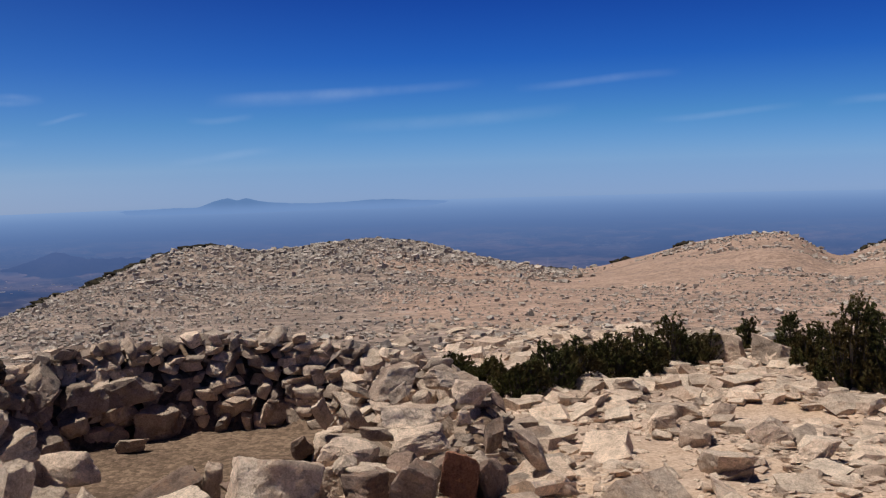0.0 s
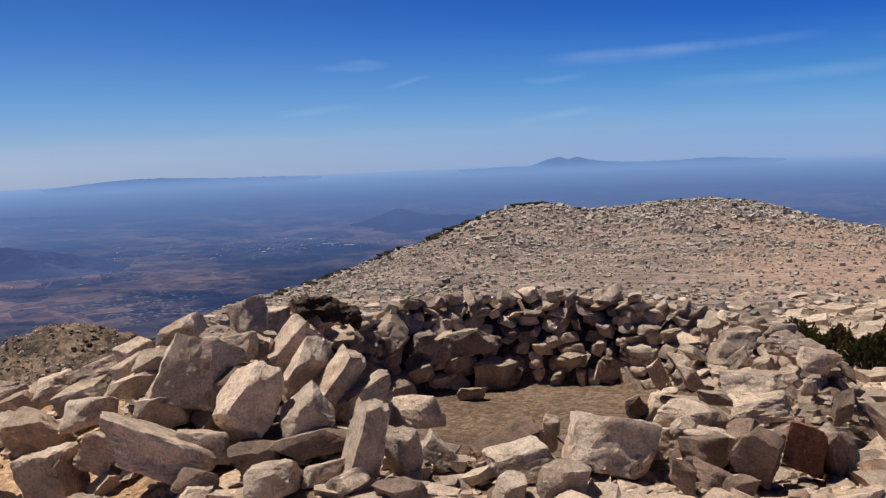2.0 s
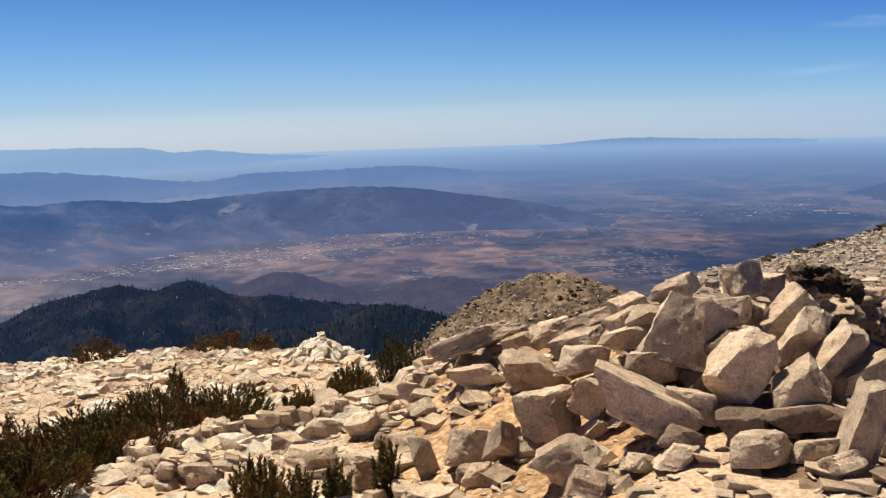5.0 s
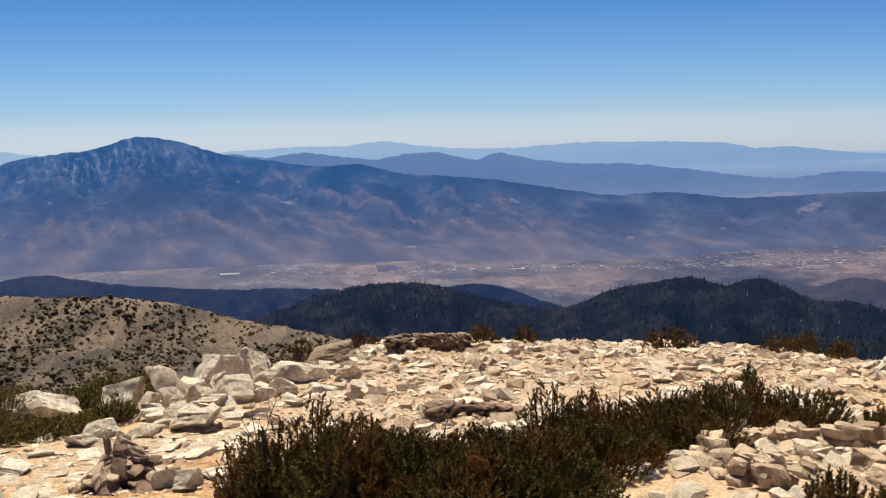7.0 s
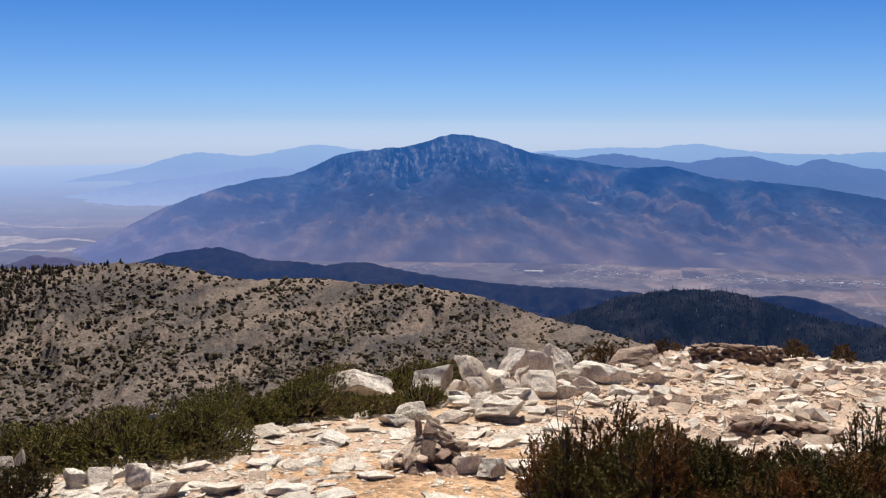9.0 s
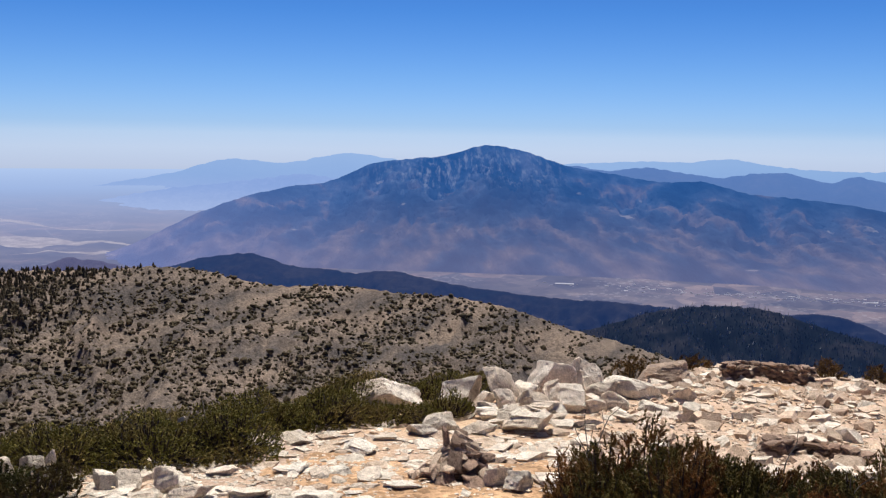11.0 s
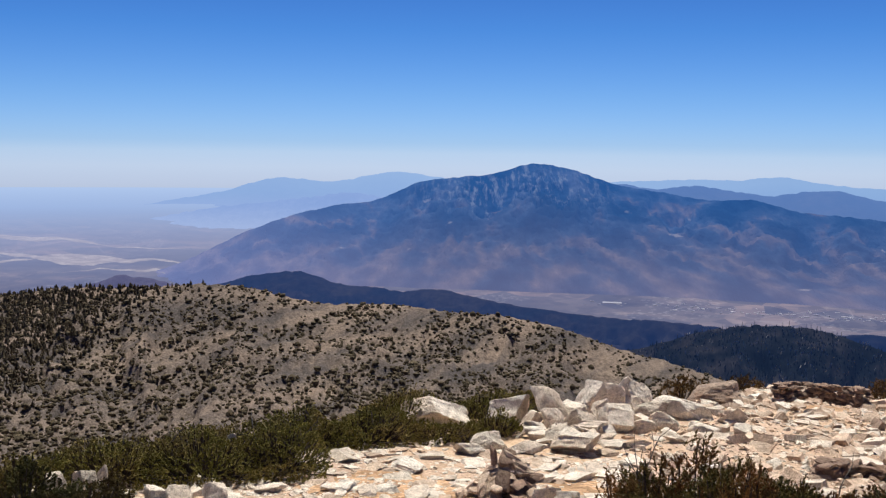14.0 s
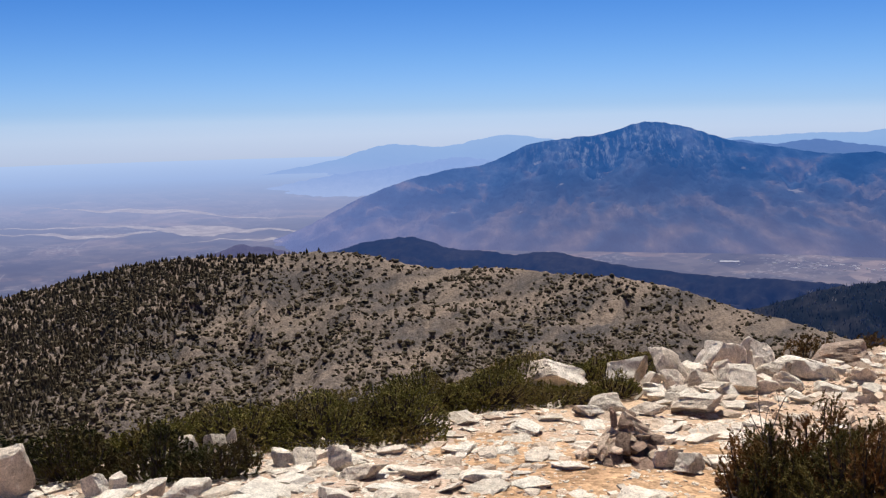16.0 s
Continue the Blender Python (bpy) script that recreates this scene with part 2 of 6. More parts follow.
def valley_bands(nt, pos, base):
    """Dry fields, dark groves, pale tracks and the speckle of towns on the valley floor."""
    def cells(scale, feature="F1"):
        c = noise_tex(nt, scale, coords=pos, kind="TexVoronoi")
        c.feature = feature
        return c

    def first(c):
        sep = nt.nodes.new("ShaderNodeSeparateColor")
        nt.links.new(c.outputs["Color"], sep.inputs[0])
        return sep.outputs[0]

    bent = noise_tex(nt, 0.011, 5, 0.6, pos).outputs["Fac"]
    farm = noise_tex(nt, 0.0026, 6, 0.58, pos).outputs["Fac"]
    farm = ramp(nt, farm, [(0.47, (0, 0, 0)), (0.52, (1, 1, 1))])
    field = math_node(nt, "ADD", math_node(nt, "MULTIPLY", first(cells(0.012)), 0.75), math_node(nt, "MULTIPLY", bent, 0.35))
    tone = ramp(nt, field, [(0.12, (0.03, 0.036, 0.046)), (0.3, (0.075, 0.07, 0.07)), (0.5, (0.16, 0.125, 0.11)), (0.72, (0.30, 0.195, 0.145)), (0.95, (0.20, 0.16, 0.14))])
    base = mix(nt, mix(nt, 1.0, farm, (0.5, 0.5, 0.5), "MULTIPLY"), base, tone)
    floor_ = nt.nodes.new("ShaderNodeVectorMath")
    floor_.operation = "DISTANCE"
    fx, fy = spot(74, 2030)
    floor_.inputs[1].default_value = (float(fx), float(fy), -285)
    nt.links.new(pos, floor_.inputs[0])
    pale = ramp(nt, math_node(nt, "ADD", math_node(nt, "DIVIDE", floor_.outputs["Value"], 760.0), math_node(nt, "MULTIPLY", math_node(nt, "SUBTRACT", bent, 0.5), 1.4)), [(0.25, (0.55, 0.55, 0.55)), (0.95, (0, 0, 0))])
    base = mix(nt, pale, base, ramp(nt, field, [(0.25, (0.05, 0.046, 0.05)), (0.5, (0.13, 0.104, 0.094)), (0.75, (0.235, 0.185, 0.155)), (0.95, (0.12, 0.10, 0.09))]))
    red = nt.nodes.new("ShaderNodeVectorMath")
    red.operation = "DISTANCE"
    fx, fy = spot(43, 2130)
    red.inputs[1].default_value = (float(fx), float(fy), -285)
    nt.links.new(pos, red.inputs[0])
    dry = ramp(nt, math_node(nt, "ADD", math_node(nt, "DIVIDE", red.outputs["Value"], 470.0), math_node(nt, "MULTIPLY", math_node(nt, "SUBTRACT", bent, 0.5), 2.2)), [(0.3, (0.75, 0.75, 0.75)), (0.95, (0, 0, 0))])
    base = mix(nt, dry, base, ramp(nt, field, [(0.25, (0.085, 0.075, 0.085)), (0.45, (0.19, 0.135, 0.12)), (0.75, (0.31, 0.19, 0.145)), (0.95, (0.2, 0.15, 0.13))]))
    base = mix(nt, 0.75, base, ramp(nt, first(cells(0.03)), [(0.0, (0.4, 0.42, 0.46)), (0.5, (0.92, 0.92, 0.92)), (1.0, (1.4, 1.36, 1.32))]), "MULTIPLY")
    base = mix(nt, 0.6, base, ramp(nt, first(cells(0.011)), [(0.0, (0.5, 0.52, 0.56)), (0.5, (0.95, 0.95, 0.95)), (1.0, (1.3, 1.26, 1.22))]), "MULTIPLY")
    track = cells(0.0042, "DISTANCE_TO_EDGE")
    line = ramp(nt, track.outputs["Distance"], [(0.0, (0.3, 0.3, 0.3)), (0.012, (0, 0, 0))])
    base = mix(nt, mix(nt, 1.0, line, farm, "MULTIPLY"), base, (0.40, 0.36, 0.33))
    town = noise_tex(nt, 0.0034, 4, 0.6, pos).outputs["Fac"]
    roofs = first(cells(0.15))
    speck = mix(nt, 1.0, ramp(nt, town, [(0.53, (0, 0, 0)), (0.6, (1, 1, 1))]), ramp(nt, roofs, [(0.74, (0, 0, 0)), (0.92, (0.3, 0.3, 0.3))]), "MULTIPLY")
    return mix(nt, speck, base, (0.46, 0.45, 0.44))


SOIL = soil_material()
# distance haze is painted into the valley as blue emission
VALLEY = far_haze_material("hazed_valley_floor", [(0.016, 0.022, 0.032), (0.04, 0.04, 0.042), (0.095, 0.08, 0.07)],
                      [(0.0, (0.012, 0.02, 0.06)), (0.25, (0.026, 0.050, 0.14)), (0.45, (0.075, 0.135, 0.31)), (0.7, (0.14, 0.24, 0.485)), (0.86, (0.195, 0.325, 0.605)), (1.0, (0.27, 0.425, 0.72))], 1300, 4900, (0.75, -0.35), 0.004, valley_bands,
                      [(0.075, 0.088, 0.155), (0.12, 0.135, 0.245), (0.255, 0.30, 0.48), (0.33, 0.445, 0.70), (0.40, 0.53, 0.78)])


def mountain_cover(nt, pos, base):
    """Dark forest on the heights, tan spurs below it, bare pale gullies round the summit."""
    def patch(scale, detail=7, rough=0.62, ridges=False):
        stretch = nt.nodes.new("ShaderNodeMapping")
        stretch.inputs["Scale"].default_value = scale
        nt.links.new(pos, stretch.inputs["Vector"])
        n = noise_tex(nt, 1.0, detail, rough, stretch.outputs[0])
        if ridges:
            n.noise_type = "RIDGED_MULTIFRACTAL"
            n.inputs["Offset"].default_value, n.inputs["Gain"].default_value = 1.0, 1.2
            return math_node(nt, "MULTIPLY", n.outputs["Fac"], 0.4)
        return n.outputs["Fac"]

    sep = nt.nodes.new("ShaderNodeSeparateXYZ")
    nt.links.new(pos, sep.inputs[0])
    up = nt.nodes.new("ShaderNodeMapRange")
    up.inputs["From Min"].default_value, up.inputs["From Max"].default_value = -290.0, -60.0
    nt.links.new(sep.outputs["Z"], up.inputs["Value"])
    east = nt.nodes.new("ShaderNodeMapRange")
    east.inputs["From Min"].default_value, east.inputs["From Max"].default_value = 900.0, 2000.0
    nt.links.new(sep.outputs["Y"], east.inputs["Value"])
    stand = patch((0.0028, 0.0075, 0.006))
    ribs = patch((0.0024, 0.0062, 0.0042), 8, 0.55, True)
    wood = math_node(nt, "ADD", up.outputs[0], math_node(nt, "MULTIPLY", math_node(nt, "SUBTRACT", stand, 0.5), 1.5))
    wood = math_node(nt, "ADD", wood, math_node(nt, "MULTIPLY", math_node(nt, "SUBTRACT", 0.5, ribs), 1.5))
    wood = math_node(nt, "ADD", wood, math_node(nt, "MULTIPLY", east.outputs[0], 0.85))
    # bluish tones: part of the haze tint is in these colours
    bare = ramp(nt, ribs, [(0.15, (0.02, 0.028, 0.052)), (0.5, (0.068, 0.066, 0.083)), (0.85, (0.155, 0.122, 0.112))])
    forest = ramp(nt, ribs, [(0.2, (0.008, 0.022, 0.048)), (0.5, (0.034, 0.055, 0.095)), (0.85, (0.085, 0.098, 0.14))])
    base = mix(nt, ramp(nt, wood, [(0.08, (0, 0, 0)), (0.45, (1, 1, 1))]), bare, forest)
    crag = patch((0.008, 0.02, 0.014), 6, 0.6, True)
    base = mix(nt, 0.8, base, ramp(nt, crag, [(0.1, (0.5, 0.52, 0.58)), (0.45, (0.95, 0.95, 0.95)), (0.9, (1.45, 1.38, 1.3))]), "MULTIPLY")
    streak = patch((0.007, 0.058, 0.022), 5, 0.7)
    far = nt.nodes.new("ShaderNodeVectorMath")
    far.operation = "DISTANCE"
    x, y = spot(87.3, 3180)
    far.inputs[1].default_value = (float(x), float(y), -100)
    nt.links.new(pos, far.inputs[0])
    near = ramp(nt, math_node(nt, "DIVIDE", far.outputs["Value"], 460.0), [(0.2, (0.8, 0.8, 0.8)), (0.8, (0, 0, 0))])
    mask = mix(nt, 1.0, ramp(nt, streak, [(0.5, (0, 0, 0)), (0.66, (1, 1, 1))]), near, "MULTIPLY")
    base = mix(nt, mask, base, (0.30, 0.31, 0.33))
    glade = noise_tex(nt, 0.012, 3, 0.5, pos).outputs["Fac"]
    return mix(nt, ramp(nt, glade, [(0.7, (0, 0, 0)), (0.74, (0.6, 0.6, 0.6))]), base, (0.34, 0.31, 0.29))


# blue haze painted over the mountain as emission, paler on its left flank
JACINTO = far_haze_material("hazed_mountain_rock", [(0.028, 0.052, 0.105), (0.055, 0.078, 0.135), (0.095, 0.098, 0.135)],
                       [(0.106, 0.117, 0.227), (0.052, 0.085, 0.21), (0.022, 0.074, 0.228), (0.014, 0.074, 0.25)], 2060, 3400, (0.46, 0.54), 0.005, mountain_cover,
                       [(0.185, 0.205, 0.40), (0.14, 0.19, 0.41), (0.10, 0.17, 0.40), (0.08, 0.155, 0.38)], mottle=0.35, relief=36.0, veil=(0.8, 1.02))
# these ranges are mostly painted haze: blue emission, little own colour
FAR_RANGE = far_haze_material("hazy_range", [(0.1, 0.1, 0.1), (0.12, 0.12, 0.12), (0.15, 0.15, 0.15)],
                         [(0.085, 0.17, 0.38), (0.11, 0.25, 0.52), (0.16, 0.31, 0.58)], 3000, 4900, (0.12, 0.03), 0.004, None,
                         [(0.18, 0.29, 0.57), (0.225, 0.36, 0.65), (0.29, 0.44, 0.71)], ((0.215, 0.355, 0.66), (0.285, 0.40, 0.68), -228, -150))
HORIZON = far_haze_material("horizon_range", [(0.1, 0.1, 0.1), (0.12, 0.12, 0.12), (0.15, 0.15, 0.15)],
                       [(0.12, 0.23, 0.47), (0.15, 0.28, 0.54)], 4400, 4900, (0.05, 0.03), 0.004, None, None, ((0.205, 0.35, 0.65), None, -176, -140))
NEAR_HAZE = far_haze_material("hazy_foothills", [(0.06, 0.07, 0.1), (0.09, 0.1, 0.12), (0.15, 0.14, 0.14)],
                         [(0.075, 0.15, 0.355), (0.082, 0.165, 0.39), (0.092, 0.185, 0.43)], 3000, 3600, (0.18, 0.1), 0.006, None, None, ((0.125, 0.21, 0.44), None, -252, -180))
HILL_HAZE = far_haze_material("hazy_hill_slope", [(0.05, 0.06, 0.08), (0.07, 0.08, 0.1), (0.1, 0.1, 0.1)],
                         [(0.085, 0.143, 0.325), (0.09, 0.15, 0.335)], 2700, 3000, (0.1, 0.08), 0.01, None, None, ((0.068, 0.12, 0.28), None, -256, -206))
FOOTHILLS = far_haze_material("haze_pale_foothills", [(0.1, 0.1, 0.1), (0.12, 0.12, 0.12), (0.15, 0.15, 0.15)],
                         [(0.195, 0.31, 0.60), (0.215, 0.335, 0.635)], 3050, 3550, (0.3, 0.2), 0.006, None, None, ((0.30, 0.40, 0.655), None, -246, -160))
# blue air light painted into the forested hills and their conifers as emission
FOREST = far_haze_material("forested_hill", [(0.004, 0.006, 0.008), (0.009, 0.011, 0.013), (0.024, 0.023, 0.025)],
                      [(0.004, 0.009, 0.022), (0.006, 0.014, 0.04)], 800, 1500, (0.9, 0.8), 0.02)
FOREST_BLUE = far_haze_material("hazy_forested_hill", [(0.02, 0.025, 0.03), (0.03, 0.03, 0.032), (0.05, 0.045, 0.04)],
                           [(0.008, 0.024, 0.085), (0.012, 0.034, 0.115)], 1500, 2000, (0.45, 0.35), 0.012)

# painted haze emission gives these low hills their bluish cast
SCRUB = far_haze_material("hazy_scrub_hill", [(0.03, 0.03, 0.04), (0.05, 0.045, 0.05), (0.08, 0.065, 0.06)],
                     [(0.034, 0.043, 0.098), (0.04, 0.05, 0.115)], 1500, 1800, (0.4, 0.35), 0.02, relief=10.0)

PURPLE = far_haze_material("purple_hazy_hill", [(0.05, 0.05, 0.06), (0.075, 0.07, 0.08), (0.11, 0.095, 0.095)],
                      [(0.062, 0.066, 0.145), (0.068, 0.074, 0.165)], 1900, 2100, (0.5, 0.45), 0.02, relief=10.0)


def slope_material(name, light, mid, dark, scale, pebbles=0.0, run=None):
    m, nt, b = material(name)
    pos = place(nt)
    lie = pos
    if run:
        down = nt.nodes.new("ShaderNodeMapping")
        down.inputs["Rotation"].default_value = (0, 0, radians(run))
        turned_ = nt.nodes.new("ShaderNodeMapping")
        turned_.inputs["Scale"].default_value = (0.35, 1.5, 1.0)
        nt.links.new(pos, down.inputs["Vector"])
        nt.links.new(down.outputs[0], turned_.inputs["Vector"])
        lie = turned_.outputs[0]
    n1 = noise_tex(nt, scale, 7, 0.62, lie).outputs["Fac"]
    n2 = noise_tex(nt, scale * 14, 6, 0.7, pos).outputs["Fac"]
    base = ramp(nt, n1, [(0.38, dark), (0.5, mid), (0.64, light)])
    base = mix(nt, 0.6, base, ramp(nt, n2, [(0.35, (0.55, 0.53, 0.52)), (0.65, (1.15, 1.15, 1.15))]), "MULTIPLY")
    prior = None
    if pebbles:
        peb = nt.nodes.new("ShaderNodeTexVoronoi")
        peb.inputs["Scale"].default_value = pebbles
        peb.inputs["Detail"].default_value = 1.0
        nt.links.new(pos, peb.inputs["Vector"])
        one = nt.nodes.new("ShaderNodeSeparateColor")
        nt.links.new(peb.outputs["Color"], one.inputs[0])
        base = mix(nt, 0.85, base, ramp(nt, one.outputs[0], [(0.0, (0.55, 0.54, 0.53)), (0.45, (0.85, 0.85, 0.85)), (0.8, (1.1, 1.1, 1.1)), (1.0, (1.45, 1.47, 1.5))]), "MULTIPLY")
        prior = bump(nt, peb.outputs["Distance"], 0.8, -0.25 / pebbles, b)
    nt.links.new(base, b.inputs["Base Color"])
    b.inputs["Roughness"].default_value = 0.97
    b.inputs["Specular IOR Level"].default_value = 0.1
    bump(nt, n2, 0.9 if scale < 1 else 0.3, 0.06 / scale * 0.2, b, prior)
    return m


SCREE = slope_material("scree_slope", (0.203, 0.156, 0.122), (0.143, 0.114, 0.094), (0.076, 0.066, 0.062), 0.05, 1.6, 35)
GRIT = slope_material("grey_gravel", (0.34, 0.255, 0.2), (0.258, 0.194, 0.153), (0.165, 0.125, 0.102), 0.35, 5.5)
SADDLE = slope_material("pinkish_saddle_soil", (0.39, 0.268, 0.20), (0.34, 0.232, 0.172), (0.28, 0.197, 0.15), 0.3, 5.0)
# soil of the ring's floor; also painted shade between stones and boulders
TRODDEN_SHADE = slope_material("trodden_and_shade_soil", (0.20, 0.136, 0.092), (0.165, 0.112, 0.075), (0.12, 0.08, 0.055), 1.3, 26)
SAND = slope_material("orange_sand", (0.52, 0.34, 0.205), (0.43, 0.272, 0.157), (0.32, 0.2, 0.115), 1.1, 22)
BROWN = slope_material("brown_dome_slope", (0.23, 0.165, 0.118), (0.15, 0.108, 0.078), (0.065, 0.05, 0.041), 0.12, 1.2)

# ---- the ground: one sheet from the summit to the horizon ----
EDGE = [(-180, 60), (-60, 120), (-24, 130), (4, 122), (9, 112), (12, 92), (16, 62), (20, 42), (24, 27), (28, 17), (34, 11), (40, 11),
        (46, 16), (54, 21), (66, 23), (74, 22), (79, 17), (84, 14.5), (90, 13), (98, 11.5), (108, 10), (125, 9), (180, 60)]
CREST = [(-60, -4.8), (-27.1, -4.7), (-25.3, -5.3), (-22.5, -4.2), (-20.8, -4.15), (-18.5, -4.45), (-15, -5.3), (-11, -5.95), (-9, -5.65),
         (-6.5, -5.27), (-4, -4.6), (-1.3, -4.2), (1.1, -4.25), (4, -4.56), (6, -4.56), (7.6, -4.2), (9.7, -4.32), (11.6, -4.93),
         (16, -6.29), (19.7, -7.45), (25.6, -8.86), (30, -9.9)]
HEAPS = [(26, 7.1, 0.42, 1.15), (35, 8.3, 0.46, 1.3), (39, 8.8, 0.3, 0.9)]
# height of the ring wall and slackness of its inner face, by angle from its far side
RING_TOP = [(-180, 0.12), (-150, 0.12), (-125, 0.2), (-100, 0.42), (-60, 0.70), (-20, 0.82), (25, 0.78), (50, 0.66), (80, 0.52), (110, 0.42), (140, 0.2), (180, 0.12)]
RING_SLOPE = [(-180, 0.3), (-120, 0.3), (-70, 0.12), (-20, 0.04), (25, 0.05), (60, 0.16), (100, 0.14), (140, 0.25), (180, 0.3)]
BOWL = (-1.24, 7.8)   # middle of the ring of stacked stones


def valley_z(r):
    return -300 + 133 * np.clip((r - 1500) / 3450, 0, 1)


def ground_z(x, y):
    x, y = np.asarray(x, float), np.asarray(y, float)
    r = np.hypot(x, y)
    az = np.degrees(np.arctan2(-x, y))
    inner = 0.07 + 0.06 * smooth(25, 45, az) * (1 - smooth(140, 180, az))
    outer = 0.10 + 0.07 * smooth(25, 45, az) * (1 - smooth(140, 180, az))
    cone = -inner * np.clip(r - 1, 0, 14) - outer * np.clip(r - 15, 0, None)
    edge = nodes_at(EDGE, az)
    cone_edge = -inner * np.clip(edge - 1, 0, 14) - outer * np.clip(edge - 15, 0, None)
    want = EYE + edge * np.tan(np.radians(nodes_at(CREST, az)))
    lift = np.where(az < 30, want - cone_edge, 0) * (1 - smooth(22, 30, az)) * smooth(-140, -60, az)
    z = cone + lift * smooth(0.35, 1.0, r / edge)
    over = np.clip(r - edge, 0, None)
    soft = 0.08 * edge + 0.5
    z = np.where(over > 0, cone_edge + lift - outer * over - 0.5 * over * over / (over + soft), z)
    z = np.maximum(z, valley_z(r))
    # the heap of boulders beside the ring, and the ring's level floor
    for heap_az, heap_r, heap_h, heap_s in HEAPS:
        bx, by = spot(heap_az, heap_r)
        z = z + heap_h * np.exp(-((x - bx) ** 2 + (y - by) ** 2) / heap_s**2)
    q = ((x - BOWL[0]) / 1.9) ** 2 + ((y - BOWL[1]) / 1.5) ** 2
    z = z + (-0.56 - z) * (1 - smooth(0.75, 1.3, q))
    # bank of rubble under the ring of stones
    ux, uy = -math.sin(radians(9)), math.cos(radians(9))
    far_, side_ = (x - BOWL[0]) * ux + (y - BOWL[1]) * uy, (x - BOWL[0]) * uy - (y - BOWL[1]) * ux
    th = np.degrees(np.arctan2(side_ / 1.72, far_ / 1.36))
    ro = np.hypot(side_ / 1.72, far_ / 1.36)
    tall = nodes_at(RING_TOP, th)
    slack = nodes_at(RING_SLOPE, th)
    z = z + np.clip(tall - 0.07, 0, 2) * smooth(1.04, 1.10 + slack, ro) * (1 - smooth(1.15 + 0.7 * slack, 1.32 + 0.9 * slack, ro))
    rough = 0.05 * fbm(x * 0.9, y * 0.9, 4, 3) * smooth(1.2, 3, q) * (1 - smooth(9, 26, r)) + 0.05 * fbm(x * 0.3, y * 0.3, 2, 3) * smooth(9, 26, r) + 0.35 * fbm(x * 0.09, y * 0.09, 3, 9) * smooth(18, 60, r) * (1 - 0.7 * smooth(0.8, 1, r / edge))
    return z + rough * (1 - smooth(300, 600, r))


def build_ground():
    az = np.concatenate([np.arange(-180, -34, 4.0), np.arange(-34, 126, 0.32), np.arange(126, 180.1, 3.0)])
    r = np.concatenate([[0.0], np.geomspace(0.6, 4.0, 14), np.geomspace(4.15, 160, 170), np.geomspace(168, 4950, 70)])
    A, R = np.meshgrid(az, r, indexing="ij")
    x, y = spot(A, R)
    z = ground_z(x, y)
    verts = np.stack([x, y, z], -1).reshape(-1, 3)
    me = mesh_from("ground", verts, grid_faces(len(az), len(r))[:, ::-1], [SOIL, VALLEY, TRODDEN_SHADE, GRIT, SADDLE, SAND], True)
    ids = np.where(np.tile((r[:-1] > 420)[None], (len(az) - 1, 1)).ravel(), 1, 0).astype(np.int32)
    mid = ((verts.reshape(len(az), len(r), 3)[:-1, :-1] + verts.reshape(len(az), len(r), 3)[1:, 1:]) / 2).reshape(-1, 3)
    q = ((mid[:, 0] - BOWL[0]) / 1.9) ** 2 + ((mid[:, 1] - BOWL[1]) / 1.5) ** 2
    ids[q < 1.1] = 2
    wob = value_noise(mid[:, 0] * 2.3, mid[:, 1] * 2.3, 12) + 0.5 * value_noise(mid[:, 0] * 6, mid[:, 1] * 6, 13)
    rm = np.hypot(mid[:, 0], mid[:, 1])
    am = np.degrees(np.arctan2(-mid[:, 0], mid[:, 1])) + 2.5 * fbm(mid[:, 0] * 0.06, mid[:, 1] * 0.06, 3, 4)
    grey = (rm > 13 + 3 * value_noise(mid[:, 0], mid[:, 1], 2)) & (rm < 420) & (am < 33) & (am > -60) & ~((am < -3 - 2 * wob) & (rm > 20)) & ~((am < -5.5) & (rm > 62 + 8 * value_noise(mid[:, 0] * 0.1, mid[:, 1] * 0.1, 6)))
    ids[grey] = 3
    ids[(rm > 19) & (rm < 420) & (am < 20) & (am > -70) & ~grey] = 4
    # dark soil stands in for shade in the gaps of the ring's bank
    ids[(q >= 1.1) & (q < 1.9 + 0.5 * wob) & (rm < 12)] = 2
    for s_az, s_r, s_w in ((84.2, 8.4, 0.75), (41.0, 7.0, 0.75), (72.0, 17.7, 0.6), (91, 8.0, 0.9), (95, 8.4, 0.8), (88, 7.0, 1.0)):
        sx, sy = spot(s_az, s_r)
        ids[np.hypot(mid[:, 0] - sx, mid[:, 1] - sy) < s_w * (1 + 0.3 * wob)] = 5
    ids[(rm < 9.5) & (rm > 5.0) & (am > 29 + 2 * wob) & (am < 45 + 2 * wob)] = 5
    # the same dark soil paints shade between the heap's boulders
    ids[(rm < 8.6 + 0.6 * wob) & (rm > 5.6 + 0.5 * wob) & (am > 12 + 2 * wob) & (am < 29 + 4 * wob)] = 2
    me.polygons.foreach_set("material_index", ids)
    ob = new("ground", me)
    return tagged(ob, "sandy stony summit ground falling away to a hazy valley", "ground", kind="structure")


ground = build_ground()


